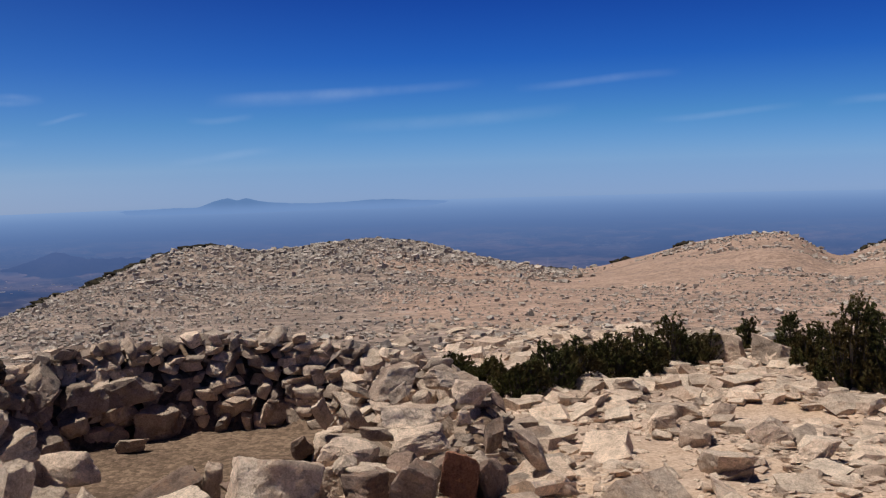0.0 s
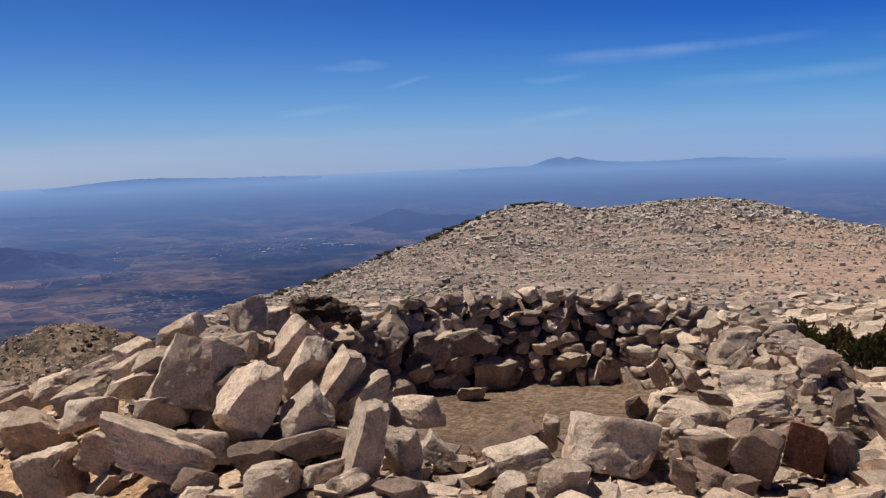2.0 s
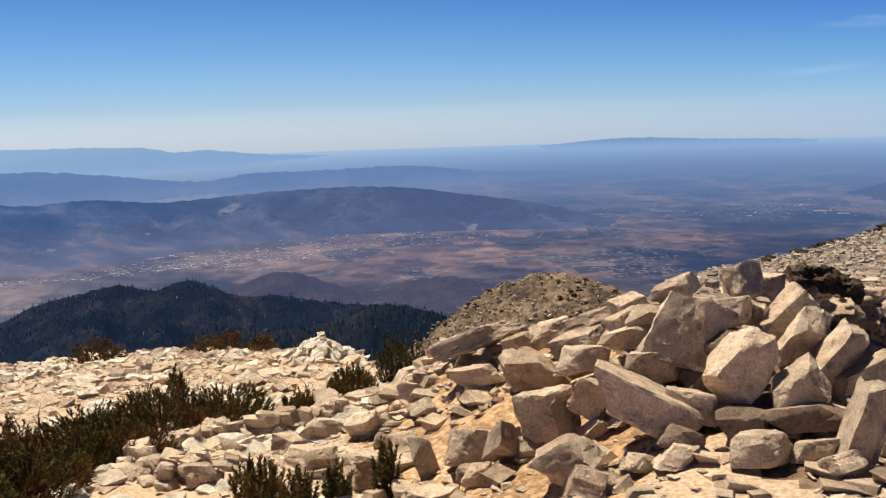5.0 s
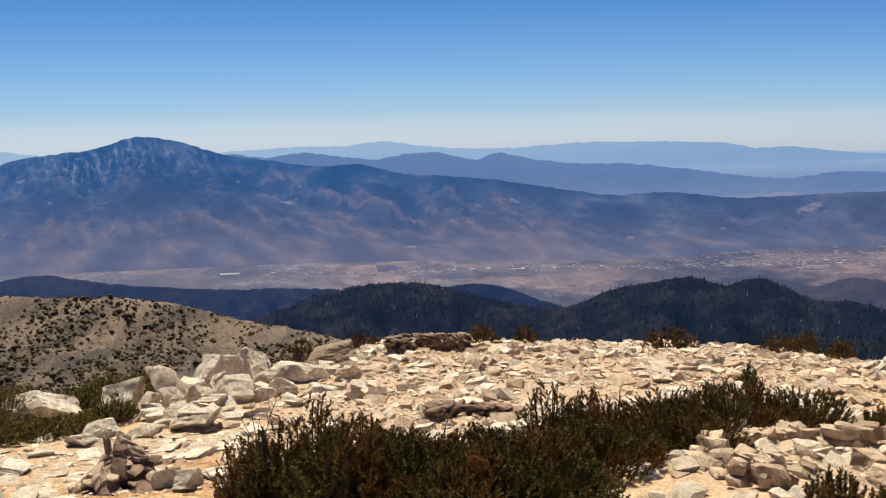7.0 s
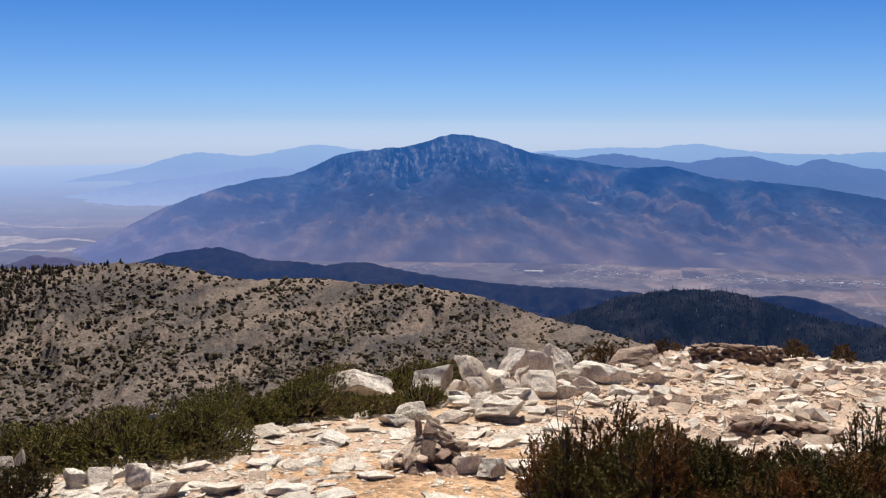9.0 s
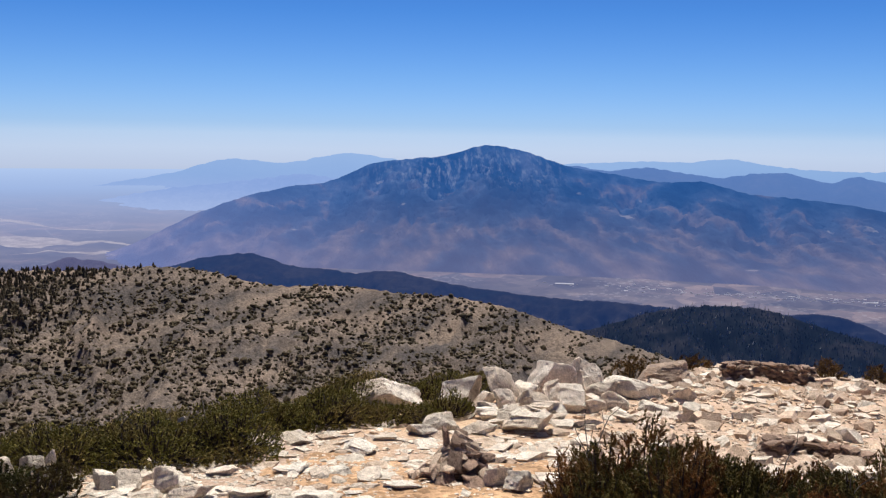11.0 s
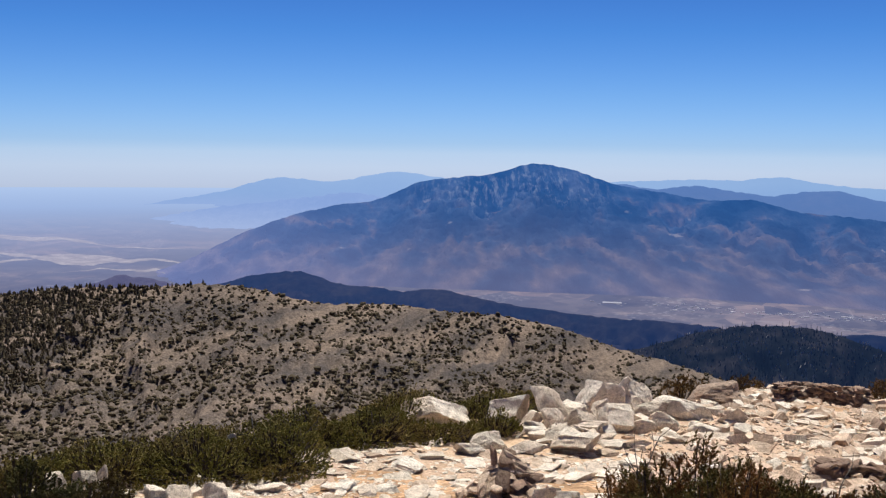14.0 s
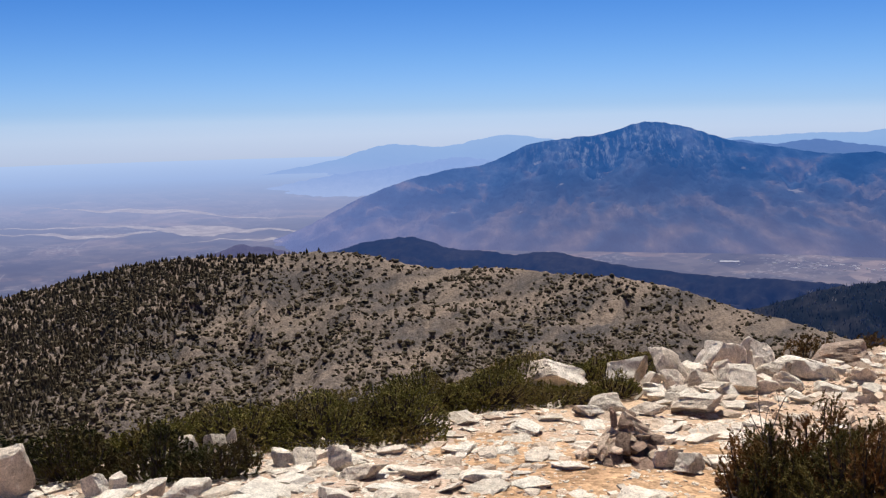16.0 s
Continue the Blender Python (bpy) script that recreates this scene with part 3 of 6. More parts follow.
# ---- mountains ----
def build_range(name, label, crest, r_base, r_crest, mat, z_base, rough, step, rows, jag, seed, shape=1.0, category="mountain", spurs=0.35, fine=0.35):
    """crest: azimuth and elevation of the skyline; r_crest: its distance, one or (azimuth, distance) pairs."""
    lo, hi = min(c[0] for c in crest), max(c[0] for c in crest)
    az = np.arange(lo, hi + step / 2, step)
    s = np.concatenate([np.linspace(0, 1, rows), 1 + np.linspace(0.08, 0.6, 8)])
    A, S = np.meshgrid(az, s, indexing="ij")
    rc = nodes_at(r_crest, A) if isinstance(r_crest, list) else np.full(A.shape, float(r_crest))
    rb = nodes_at(r_base, A) if isinstance(r_base, list) else np.full(A.shape, float(r_base))
    foot = np.maximum(z_base, valley_z(rb) - 4) if isinstance(r_base, list) else z_base
    R = rb + (rc - rb) * S
    el = nodes_at(crest, A) + jag * fbm(A * 3.0, A * 0 + seed, 4, seed)
    top = EYE + rc * np.tan(np.radians(el))
    up = np.clip(S, 0, 1) ** shape
    x, y = spot(A, R)
    bend = A * spurs + 0.35 * fbm(A * spurs * 0.8, S * 2.5, 3, seed + 5) + 0.25 * S
    spur = ridged(bend, S * 1.1 + seed, 5, seed) - 1.1
    k = 14.0 / np.mean(rc - rb)
    carve = rough * (np.clip(spur, -2.4, 0) * 0.7 + fine * np.clip(ridged(x * k, y * k, 4, seed + 3) - 1, -2.4, 0)) * np.clip((S - 0.12) * 2.2, 0, 1) * np.clip((1.0 - S) * 5, 0.0, 1)
    z = foot + (top - foot) * up + carve * np.clip((top - foot) / (4 * rough + 1), 0.05, 1.0)
    cap = EYE + R * np.tan(np.radians(el))
    z = np.where(S < 0.999, np.minimum(z, cap - 0.004 * R * (1 - S)), top - 0.5 * np.abs(R - rc))
    me = mesh_from(name, np.stack([x, y, z], -1).reshape(-1, 3), grid_faces(len(az), len(s))[:, ::-1], mat, True)
    return tagged(new(name, me), label, category, kind="structure")


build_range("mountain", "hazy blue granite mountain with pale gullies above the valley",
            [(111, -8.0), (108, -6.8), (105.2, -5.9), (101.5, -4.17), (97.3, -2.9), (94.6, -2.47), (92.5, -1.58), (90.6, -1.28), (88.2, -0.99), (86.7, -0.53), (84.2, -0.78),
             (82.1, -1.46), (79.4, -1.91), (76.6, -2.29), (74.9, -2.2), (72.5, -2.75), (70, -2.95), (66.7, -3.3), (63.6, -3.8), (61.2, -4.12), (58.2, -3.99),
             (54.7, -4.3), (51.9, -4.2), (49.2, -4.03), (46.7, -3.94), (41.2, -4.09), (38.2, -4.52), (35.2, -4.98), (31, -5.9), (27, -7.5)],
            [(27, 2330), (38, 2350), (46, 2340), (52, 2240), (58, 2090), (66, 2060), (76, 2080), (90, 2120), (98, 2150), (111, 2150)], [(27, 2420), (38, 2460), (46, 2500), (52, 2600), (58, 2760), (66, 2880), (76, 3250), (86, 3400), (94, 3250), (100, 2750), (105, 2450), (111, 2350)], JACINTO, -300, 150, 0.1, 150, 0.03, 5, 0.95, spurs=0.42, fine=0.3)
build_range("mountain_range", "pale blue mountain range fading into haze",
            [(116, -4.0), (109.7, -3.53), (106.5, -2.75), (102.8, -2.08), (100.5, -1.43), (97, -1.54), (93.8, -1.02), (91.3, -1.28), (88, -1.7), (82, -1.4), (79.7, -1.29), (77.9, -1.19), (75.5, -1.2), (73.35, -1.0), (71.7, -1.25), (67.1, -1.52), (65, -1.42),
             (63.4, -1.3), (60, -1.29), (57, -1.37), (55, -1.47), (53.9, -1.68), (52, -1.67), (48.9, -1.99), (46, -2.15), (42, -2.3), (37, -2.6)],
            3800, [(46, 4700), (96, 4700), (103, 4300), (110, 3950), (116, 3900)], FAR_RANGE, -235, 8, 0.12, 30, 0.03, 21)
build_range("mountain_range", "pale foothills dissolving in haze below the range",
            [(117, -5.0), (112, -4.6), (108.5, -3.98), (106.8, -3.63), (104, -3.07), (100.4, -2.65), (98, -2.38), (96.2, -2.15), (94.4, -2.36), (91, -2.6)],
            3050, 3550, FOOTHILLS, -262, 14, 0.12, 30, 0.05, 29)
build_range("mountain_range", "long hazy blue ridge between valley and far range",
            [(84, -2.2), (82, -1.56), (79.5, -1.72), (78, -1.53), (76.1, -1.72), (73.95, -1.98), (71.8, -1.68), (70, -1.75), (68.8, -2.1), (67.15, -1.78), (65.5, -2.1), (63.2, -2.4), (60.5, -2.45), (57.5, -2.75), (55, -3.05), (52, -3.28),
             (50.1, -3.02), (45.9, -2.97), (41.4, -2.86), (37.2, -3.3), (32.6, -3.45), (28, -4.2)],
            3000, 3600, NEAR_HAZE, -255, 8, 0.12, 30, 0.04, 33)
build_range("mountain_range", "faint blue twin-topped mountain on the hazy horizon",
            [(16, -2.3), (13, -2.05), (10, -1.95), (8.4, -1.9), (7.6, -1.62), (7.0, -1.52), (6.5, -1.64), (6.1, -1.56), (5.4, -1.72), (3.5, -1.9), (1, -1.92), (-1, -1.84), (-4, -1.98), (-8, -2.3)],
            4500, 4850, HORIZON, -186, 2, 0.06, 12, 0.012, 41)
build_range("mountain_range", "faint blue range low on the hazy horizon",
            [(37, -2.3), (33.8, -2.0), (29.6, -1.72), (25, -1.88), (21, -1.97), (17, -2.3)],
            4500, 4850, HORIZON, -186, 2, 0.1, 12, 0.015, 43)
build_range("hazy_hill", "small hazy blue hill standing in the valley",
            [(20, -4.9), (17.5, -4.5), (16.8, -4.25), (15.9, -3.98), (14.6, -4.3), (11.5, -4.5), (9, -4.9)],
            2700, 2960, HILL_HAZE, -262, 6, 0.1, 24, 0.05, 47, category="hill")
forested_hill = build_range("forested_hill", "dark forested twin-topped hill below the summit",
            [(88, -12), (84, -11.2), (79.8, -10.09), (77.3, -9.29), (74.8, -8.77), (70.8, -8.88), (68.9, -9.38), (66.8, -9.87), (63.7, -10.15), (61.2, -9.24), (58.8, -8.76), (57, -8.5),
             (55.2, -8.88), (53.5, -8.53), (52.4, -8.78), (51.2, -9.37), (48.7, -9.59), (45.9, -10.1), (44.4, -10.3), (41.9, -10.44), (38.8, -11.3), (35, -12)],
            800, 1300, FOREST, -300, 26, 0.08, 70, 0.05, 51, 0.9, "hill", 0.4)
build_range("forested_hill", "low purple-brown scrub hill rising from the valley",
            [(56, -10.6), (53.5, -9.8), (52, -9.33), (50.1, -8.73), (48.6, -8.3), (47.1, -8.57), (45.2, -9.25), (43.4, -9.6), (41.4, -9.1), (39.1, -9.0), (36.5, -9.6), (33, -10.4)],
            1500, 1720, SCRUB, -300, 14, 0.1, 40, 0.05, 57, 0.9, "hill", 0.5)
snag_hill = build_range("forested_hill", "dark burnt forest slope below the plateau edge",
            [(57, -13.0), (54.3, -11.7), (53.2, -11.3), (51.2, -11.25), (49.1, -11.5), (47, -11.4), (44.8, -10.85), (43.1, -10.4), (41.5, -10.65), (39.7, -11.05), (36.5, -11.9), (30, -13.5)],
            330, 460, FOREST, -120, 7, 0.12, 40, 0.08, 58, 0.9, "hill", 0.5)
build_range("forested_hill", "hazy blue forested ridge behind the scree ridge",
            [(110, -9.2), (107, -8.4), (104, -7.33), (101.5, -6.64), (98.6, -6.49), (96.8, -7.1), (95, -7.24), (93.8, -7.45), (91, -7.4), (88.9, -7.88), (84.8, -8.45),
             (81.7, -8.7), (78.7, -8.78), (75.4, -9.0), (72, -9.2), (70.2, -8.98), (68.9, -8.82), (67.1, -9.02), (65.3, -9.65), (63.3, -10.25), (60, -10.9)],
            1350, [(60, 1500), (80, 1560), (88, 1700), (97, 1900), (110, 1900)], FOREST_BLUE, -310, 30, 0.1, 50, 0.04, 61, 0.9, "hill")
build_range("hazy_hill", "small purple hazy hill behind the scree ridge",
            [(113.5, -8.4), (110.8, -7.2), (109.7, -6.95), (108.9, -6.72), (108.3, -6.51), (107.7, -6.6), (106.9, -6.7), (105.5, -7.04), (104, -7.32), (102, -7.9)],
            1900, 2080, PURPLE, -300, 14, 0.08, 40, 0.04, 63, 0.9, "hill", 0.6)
scree_ridge = build_range("scree_ridge", "grey-tan scree ridge dotted with dark krummholz shrubs",
            [(124, -9.2), (120.4, -8.56), (117.7, -8.07), (114.8, -7.54), (111.4, -7.15), (107.8, -7.18), (101.7, -7.27), (99.9, -7.73), (97.7, -8.15), (93.7, -8.23), (90.6, -8.57),
             (87.5, -8.79), (84.5, -9.37), (81.6, -10.29), (78.7, -10.94), (76.8, -11.43), (72, -13)],
            230, 420, SCREE, -95, 4.5, 0.13, 110, 0.05, 71, 0.85, "ridge", 0.3)
rocky_dome = build_range("rocky_dome", "brown rocky dome with scattered low shrubs",
            [(42.5, -13.5), (40.6, -12.14), (39.1, -10.96), (36.7, -9.53), (34.9, -9.06), (33.3, -9.01), (31.5, -9.33), (30, -9.81), (28.8, -10.33), (25, -11.8)],
            110, 165, BROWN, -42, 0.9, 0.08, 70, 0.12, 81, 0.8, "hill", 0.5)

# ---- rock shapes ----
def cut_rock(rng, cuts, deep=0.5, lean=0.45):
    """A block broken along random planes, in a unit box on its base."""
    bm = bmesh.new()
    bmesh.ops.create_cube(bm, size=2.0)
    shape = rng.uniform(0.8, 1.25, 3)
    bmesh.ops.transform(bm, matrix=Euler((rng.normal(0, lean), rng.normal(0, lean), rng.uniform(0, 6.28))).to_matrix().to_4x4() @ Matrix.Diagonal((*shape, 1)), verts=bm.verts)
    for _ in range(cuts):
        n = Vector(rng.normal(size=3)).normalized()
        d = rng.uniform(deep, 1.0)
        geom = list(bm.verts) + list(bm.edges) + list(bm.faces)
        got = bmesh.ops.bisect_plane(bm, geom=geom, plane_co=n * d, plane_no=n, clear_outer=True)
        rim = [g for g in got["geom_cut"] if isinstance(g, bmesh.types.BMEdge)]
        if rim:
            bmesh.ops.holes_fill(bm, edges=rim, sides=0)
    bmesh.ops.remove_doubles(bm, verts=bm.verts, dist=0.03)
    co = np.array([list(v.co) for v in bm.verts])
    lo, hi = co.min(0), co.max(0)
    for v in bm.verts:
        v.co = Vector((np.array(v.co) - (lo + hi) / 2) / (hi - lo)) + Vector((0, 0, 0.5))
    bmesh.ops.recalc_face_normals(bm, faces=bm.faces)
    return bm


def unit_box(bm):
    co = np.array([list(v.co) for v in bm.verts])
    lo, hi = co.min(0), co.max(0)
    for v in bm.verts:
        v.co = Vector((np.array(v.co) - (lo + hi) / 2) / (hi - lo)) + Vector((0, 0, 0.5))


def block(rng, chips, lean, wild=1.0):
    """A quarried-looking block: skewed faces, a few broken corners and one stepped fracture."""
    bm = bmesh.new()
    bmesh.ops.create_cube(bm, size=2.0)
    skew = Matrix.Identity(4)
    skew[0][2], skew[1][2], skew[0][1] = rng.normal(0, 0.34 * wild), rng.normal(0, 0.24 * wild), rng.normal(0, 0.34 * wild)
    turn = Euler((rng.normal(0, lean), rng.normal(0, lean), rng.normal(0, lean * 1.6))).to_matrix().to_4x4()
    bmesh.ops.transform(bm, matrix=turn @ skew, verts=bm.verts)
    for v in bm.verts:
        v.co *= 1 + wild * rng.uniform(-0.22, 0.15)
    for k in range(chips):
        n = Vector((rng.choice((-1, 1)) * rng.uniform(0.2, 1), rng.choice((-1, 1)) * rng.uniform(0.2, 1), rng.uniform(-0.5, 1))).normalized()
        reach = max(n.dot(v.co) for v in bm.verts)
        d = reach * rng.uniform(0.9 - 0.34 * wild, 0.93)
        got = bmesh.ops.bisect_plane(bm, geom=list(bm.verts) + list(bm.edges) + list(bm.faces), plane_co=n * d, plane_no=n, clear_outer=True)
        rim = [g for g in got["geom_cut"] if isinstance(g, bmesh.types.BMEdge)]
        if rim:
            bmesh.ops.holes_fill(bm, edges=rim, sides=0)
    bmesh.ops.remove_doubles(bm, verts=bm.verts, dist=0.05)
    unit_box(bm)
    bmesh.ops.recalc_face_normals(bm, faces=bm.faces)
    return bm


def fine_rock(seed, chips=(3, 7), wild=1.0):
    """A near boulder: broken block with worn edges and a rough skin, in a unit box on its base."""
    rng = np.random.default_rng(seed + 40)
    bm = block(rng, int(rng.integers(*chips)), 0.16 * wild, wild)
    bmesh.ops.triangulate(bm, faces=bm.faces)
    for limit in (0.42, 0.26, 0.16, 0.105):
        long_edges = [e for e in bm.edges if e.calc_length() > limit]
        if long_edges and len(bm.faces) < 1300:
            bmesh.ops.subdivide_edges(bm, edges=long_edges, cuts=1)
            bmesh.ops.triangulate(bm, faces=bm.faces)
    for _ in range(int(rng.integers(1, 3))):
        bmesh.ops.smooth_vert(bm, verts=bm.verts, factor=0.5, use_axis_x=True, use_axis_y=True, use_axis_z=True)
    bm.normal_update()
    moves = []
    for v in bm.verts:
        p = v.co + Vector((seed * 3.1, 0, 0))
        shelf = noise.noise(p * 2.6 + Vector((0, seed, 0)))
        step = 0.04 * (math.floor(shelf * 3) / 3)
        moves.append(v.normal * (0.034 * noise.fractal(p * 2.4, 0.8, 2.2, 4) + 0.018 * noise.noise(p * 9) + 0.014 * noise.noise(p * 21) + step))
    for v, d in zip(bm.verts, moves):
        v.co += d
    unit_box(bm)
    me = bpy.data.meshes.new("boulder")
    bm.to_mesh(me)
    bm.free()
    me.shade_smooth()
    me.set_sharp_from_angle(angle=radians(24))
    me.materials.append(ROCK)
    return me


def mid_rock(seed):
    rng = np.random.default_rng(seed + 500)
    bm = block(rng, int(rng.integers(2, 5)), 0.16)
    bmesh.ops.triangulate(bm, faces=bm.faces)
    for limit in (0.5, 0.36):
        long_edges = [e for e in bm.edges if e.calc_length() > limit]
        if long_edges and len(bm.faces) < 70:
            bmesh.ops.subdivide_edges(bm, edges=long_edges, cuts=1)
            bmesh.ops.triangulate(bm, faces=bm.faces)
    bmesh.ops.smooth_vert(bm, verts=bm.verts, factor=0.45, use_axis_x=True, use_axis_y=True, use_axis_z=True)
    for v in bm.verts:
        v.co += Vector(rng.normal(0, 0.022, 3))
    unit_box(bm)
    me = bpy.data.meshes.new("stone")
    bm.to_mesh(me)
    bm.free()
    me.shade_smooth()
    me.set_sharp_from_angle(angle=radians(38))
    me.materials.append(ROCK)
    return me


def small_rock(seed, most=3):
    rng = np.random.default_rng(seed + 900)
    bm = cut_rock(rng, int(rng.integers(1, most + 1)) if most else int(seed % 2), 0.55, 0.35)
    bmesh.ops.triangulate(bm, faces=bm.faces)
    bm.verts.ensure_lookup_table()
    v = np.array([list(q.co) for q in bm.verts])
    f = np.array([[q.index for q in t.verts] for t in bm.faces])
    bm.free()
    return v, f


FINE = [fine_rock(k) for k in range(24)]
SLABS = [fine_rock(k, (3, 6), 0.78) for k in range(30, 46)]
MID = [mid_rock(k) for k in range(20)]
SMALL = [small_rock(k) for k in range(16)]
TINY = [small_rock(k, 0) for k in range(40, 56)]


def dress(ob, mat):
    ob.material_slots[0].link = "OBJECT"
    ob.material_slots[0].material = mat
    return ob


def turned(x, y, z, w, d, h, spin, tilt_x=0.0, tilt_y=0.0):
    return pose(x, y, z, tilt_x, tilt_y, spin) @ Matrix.Diagonal((w, d, h, 1))


def joined_rocks(name, items, mat, label):
    """items: x, y, z, w, d, h, spin, tilt, template. One joined mesh of many small stones."""
    vs, fs, base = [], [], 0
    for x, y, z, w, d, h, spin, tilt, k in items:
        v, f = SMALL[int(k) % len(SMALL)] if w > 0.1 and name != "talus" else TINY[int(k) % len(TINY)]
        p = v * (w, d, h)
        c, s = math.cos(tilt), math.sin(tilt)
        p = np.stack([p[:, 0], p[:, 1] * c - p[:, 2] * s, p[:, 1] * s + p[:, 2] * c], 1)
        c, s = math.cos(spin), math.sin(spin)
        p = np.stack([p[:, 0] * c - p[:, 1] * s + x, p[:, 0] * s + p[:, 1] * c + y, p[:, 2] + z], 1)
        vs.append(p)
        fs.append(f + base)
        base += len(v)
    ob = new(name, mesh_from(name, np.concatenate(vs), np.concatenate(fs), mat))
    return tagged(ob, label, "stones", kind="stuff")


def boulders(rows, mat, label, group, seed, sink=0.12, tilt=(-10, 14)):
    """rows: azimuth, distance, width, height."""
    rng = np.random.default_rng(seed)
    for k, (az, r, w, h) in enumerate(rows):
        x, y = spot(az, r)
        z = float(ground_z(x, y)) - sink * h
        d = w * rng.uniform(0.7, 1.0)
        spin = az + rng.uniform(-28, 28)
        ob = new("boulder", FINE[int(rng.integers(len(FINE)))])
        ob.matrix_world = turned(x, y, z, w * 1.04, d, h * 1.06, spin, rng.uniform(*tilt) if h > 0.32 * w else rng.uniform(-7, 4), rng.uniform(-14, 14) if h > 0.32 * w else rng.uniform(-6, 6))
        dress(ob, mat)
        size = "large" if w > 0.45 else "small" if w < 0.25 else "angular"
        tagged(ob, label.replace("*", size), "boulder", group)


def slabs(rows, mat, label, group, seed, brown=0.0, shapes=None, tilt=(-16, 14)):
    """rows: azimuth, distance, height of the middle, length, thickness, lean with the far end up."""
    rng = np.random.default_rng(seed)
    for az, r, z, long, thick, lean in rows:
        d = float(np.clip(rng.uniform(0.75, 1.05) * (long * thick) ** 0.5, 0.12, 0.42))
        x, y = spot(az, r + d * 0.25)
        kinds = shapes or FINE
        ob = new("boulder", kinds[int(rng.integers(len(kinds)))])
        flip = 180 if rng.random() < 0.5 else 0
        ob.matrix_world = pose(x, y, z, rng.uniform(*tilt), -lean, az + rng.uniform(8, 34) * (1 if long < thick * 1.5 else 0.4)) @ Matrix.Diagonal((long * 1.05, d, thick * 1.06, 1)) @ pose(0, 0, 0, flip, 0, flip) @ pose(0, 0, -0.5)
        dress(ob, ROCK_BROWN if brown and rng.random() < brown else mat)
        size = "large" if long > 0.42 else "small" if long < 0.25 else "angular"
        tagged(ob, label.replace("*", size), "boulder", group)


# ---- boulders: azimuth, distance, width, height ----
# piled slabs: azimuth, distance, height of the middle, length, thickness, lean
HEAP_A = [(27.6, 6.52, 0.28, 0.5, 0.48, -20), (28.1, 7.12, 0.45, 0.37, 0.17, 18), (29.2, 6.51, 0.07, 0.43, 0.25, 6), (25.0, 6.13, 0.17, 0.51, 0.32, 60), (22.5, 6.91, 0.32, 0.42, 0.21, 50),
          (21.6, 6.66, 0.24, 0.42, 0.21, 52), (20.1, 6.54, 0.14, 0.47, 0.19, 50), (18.1, 8.95, -0.33, 0.34, 0.14, 65), (21.8, 6.03, 0.08, 0.37, 0.25, 50), (18.8, 6.51, 0.04, 0.47, 0.19, 30),
          (21.4, 5.92, -0.04, 0.51, 0.16, 8), (18.8, 5.64, -0.02, 0.52, 0.19, 70), (16.0, 6.6, -0.09, 0.4, 0.25, -10), (16.6, 5.87, -0.12, 0.28, 0.19, -70), (30.0, 5.92, -0.02, 0.79, 0.26, -27)]
HEAP_B = [(27.5, 6.04, -0.04, 0.32, 0.2, -8), (24.9, 5.89, -0.08, 0.3, 0.15, 3), (30.3, 6.9, 0.18, 0.46, 0.16, 15),
          (30.8, 7.1, 0.22, 0.25, 0.19, 30), (36.8, 7.23, -0.13, 0.24, 0.25, 10),
          (30.4, 7.28, 0.3, 0.25, 0.18, 20), (24.5, 7.95, 0.38, 0.27, 0.27, 10), (23.2, 8.46, 0.27, 0.32, 0.21, -10), (21.3, 8.71, 0.09, 0.25, 0.15, 0), (25.5, 6.83, 0.36, 0.35, 0.19, 10)]
HEAP_C = [(29.3, 6.93, 0.31, 0.36, 0.19, 30), (23.9, 5.59, -0.13, 0.35, 0.19, 8), (21.2, 5.68, -0.14, 0.23, 0.14, 0), (16.7, 5.41, -0.2, 0.35, 0.15, -5), (34.6, 7.73, 0.03, 0.34, 0.19, 10),
          (25.7, 6.44, 0.2, 0.21, 0.21, 40), (28.1, 5.68, -0.13, 0.26, 0.16, -15), (19.8, 5.5, -0.15, 0.22, 0.12, 20), (14.7, 6.02, -0.16, 0.17, 0.2, 60),
          (23.9, 6.94, 0.33, 0.17, 0.15, 40)]
HEAP_D = [(38.7, 7.91, -0.05, 0.8, 0.18, 17), (35.5, 7.05, -0.09, 0.46, 0.28, 5), (38.9, 7.57, -0.24, 0.44, 0.15, 3), (33.2, 6.97, 0.01, 0.4, 0.19, 10), (20.9, 8.62, 0.28, 0.4, 0.26, 5),
          (35.1, 6.33, -0.2, 0.37, 0.35, 10), (32.7, 6.36, -0.1, 0.32, 0.25, -30), (34.3, 5.76, -0.28, 0.42, 0.23, 25), (39.7, 6.46, -0.44, 0.31, 0.27, 0),
          (37.7, 6.3, -0.34, 0.29, 0.21, 75), (32.3, 7.59, 0.16, 0.46, 0.15, 12), (33.3, 7.21, 0.08, 0.4, 0.16, 20), (36.4, 7.72, -0.05, 0.3, 0.17, 10)]
RIM_A = [(5.1, 5.84, -0.12, 0.49, 0.35, -10), (10.9, 6.21, -0.2, 0.44, 0.15, 20), (10.0, 5.79, -0.18, 0.39, 0.18, 16), (7.8, 5.53, -0.22, 0.28, 0.23, 0), (10.9, 5.49, -0.26, 0.19, 0.19, 0),
         (2.1, 6.2, -0.2, 0.27, 0.2, -8), (0.8, 6.3, -0.16, 0.18, 0.085, 50), (-0.3, 6.11, -0.18, 0.22, 0.21, -20), 
         ]
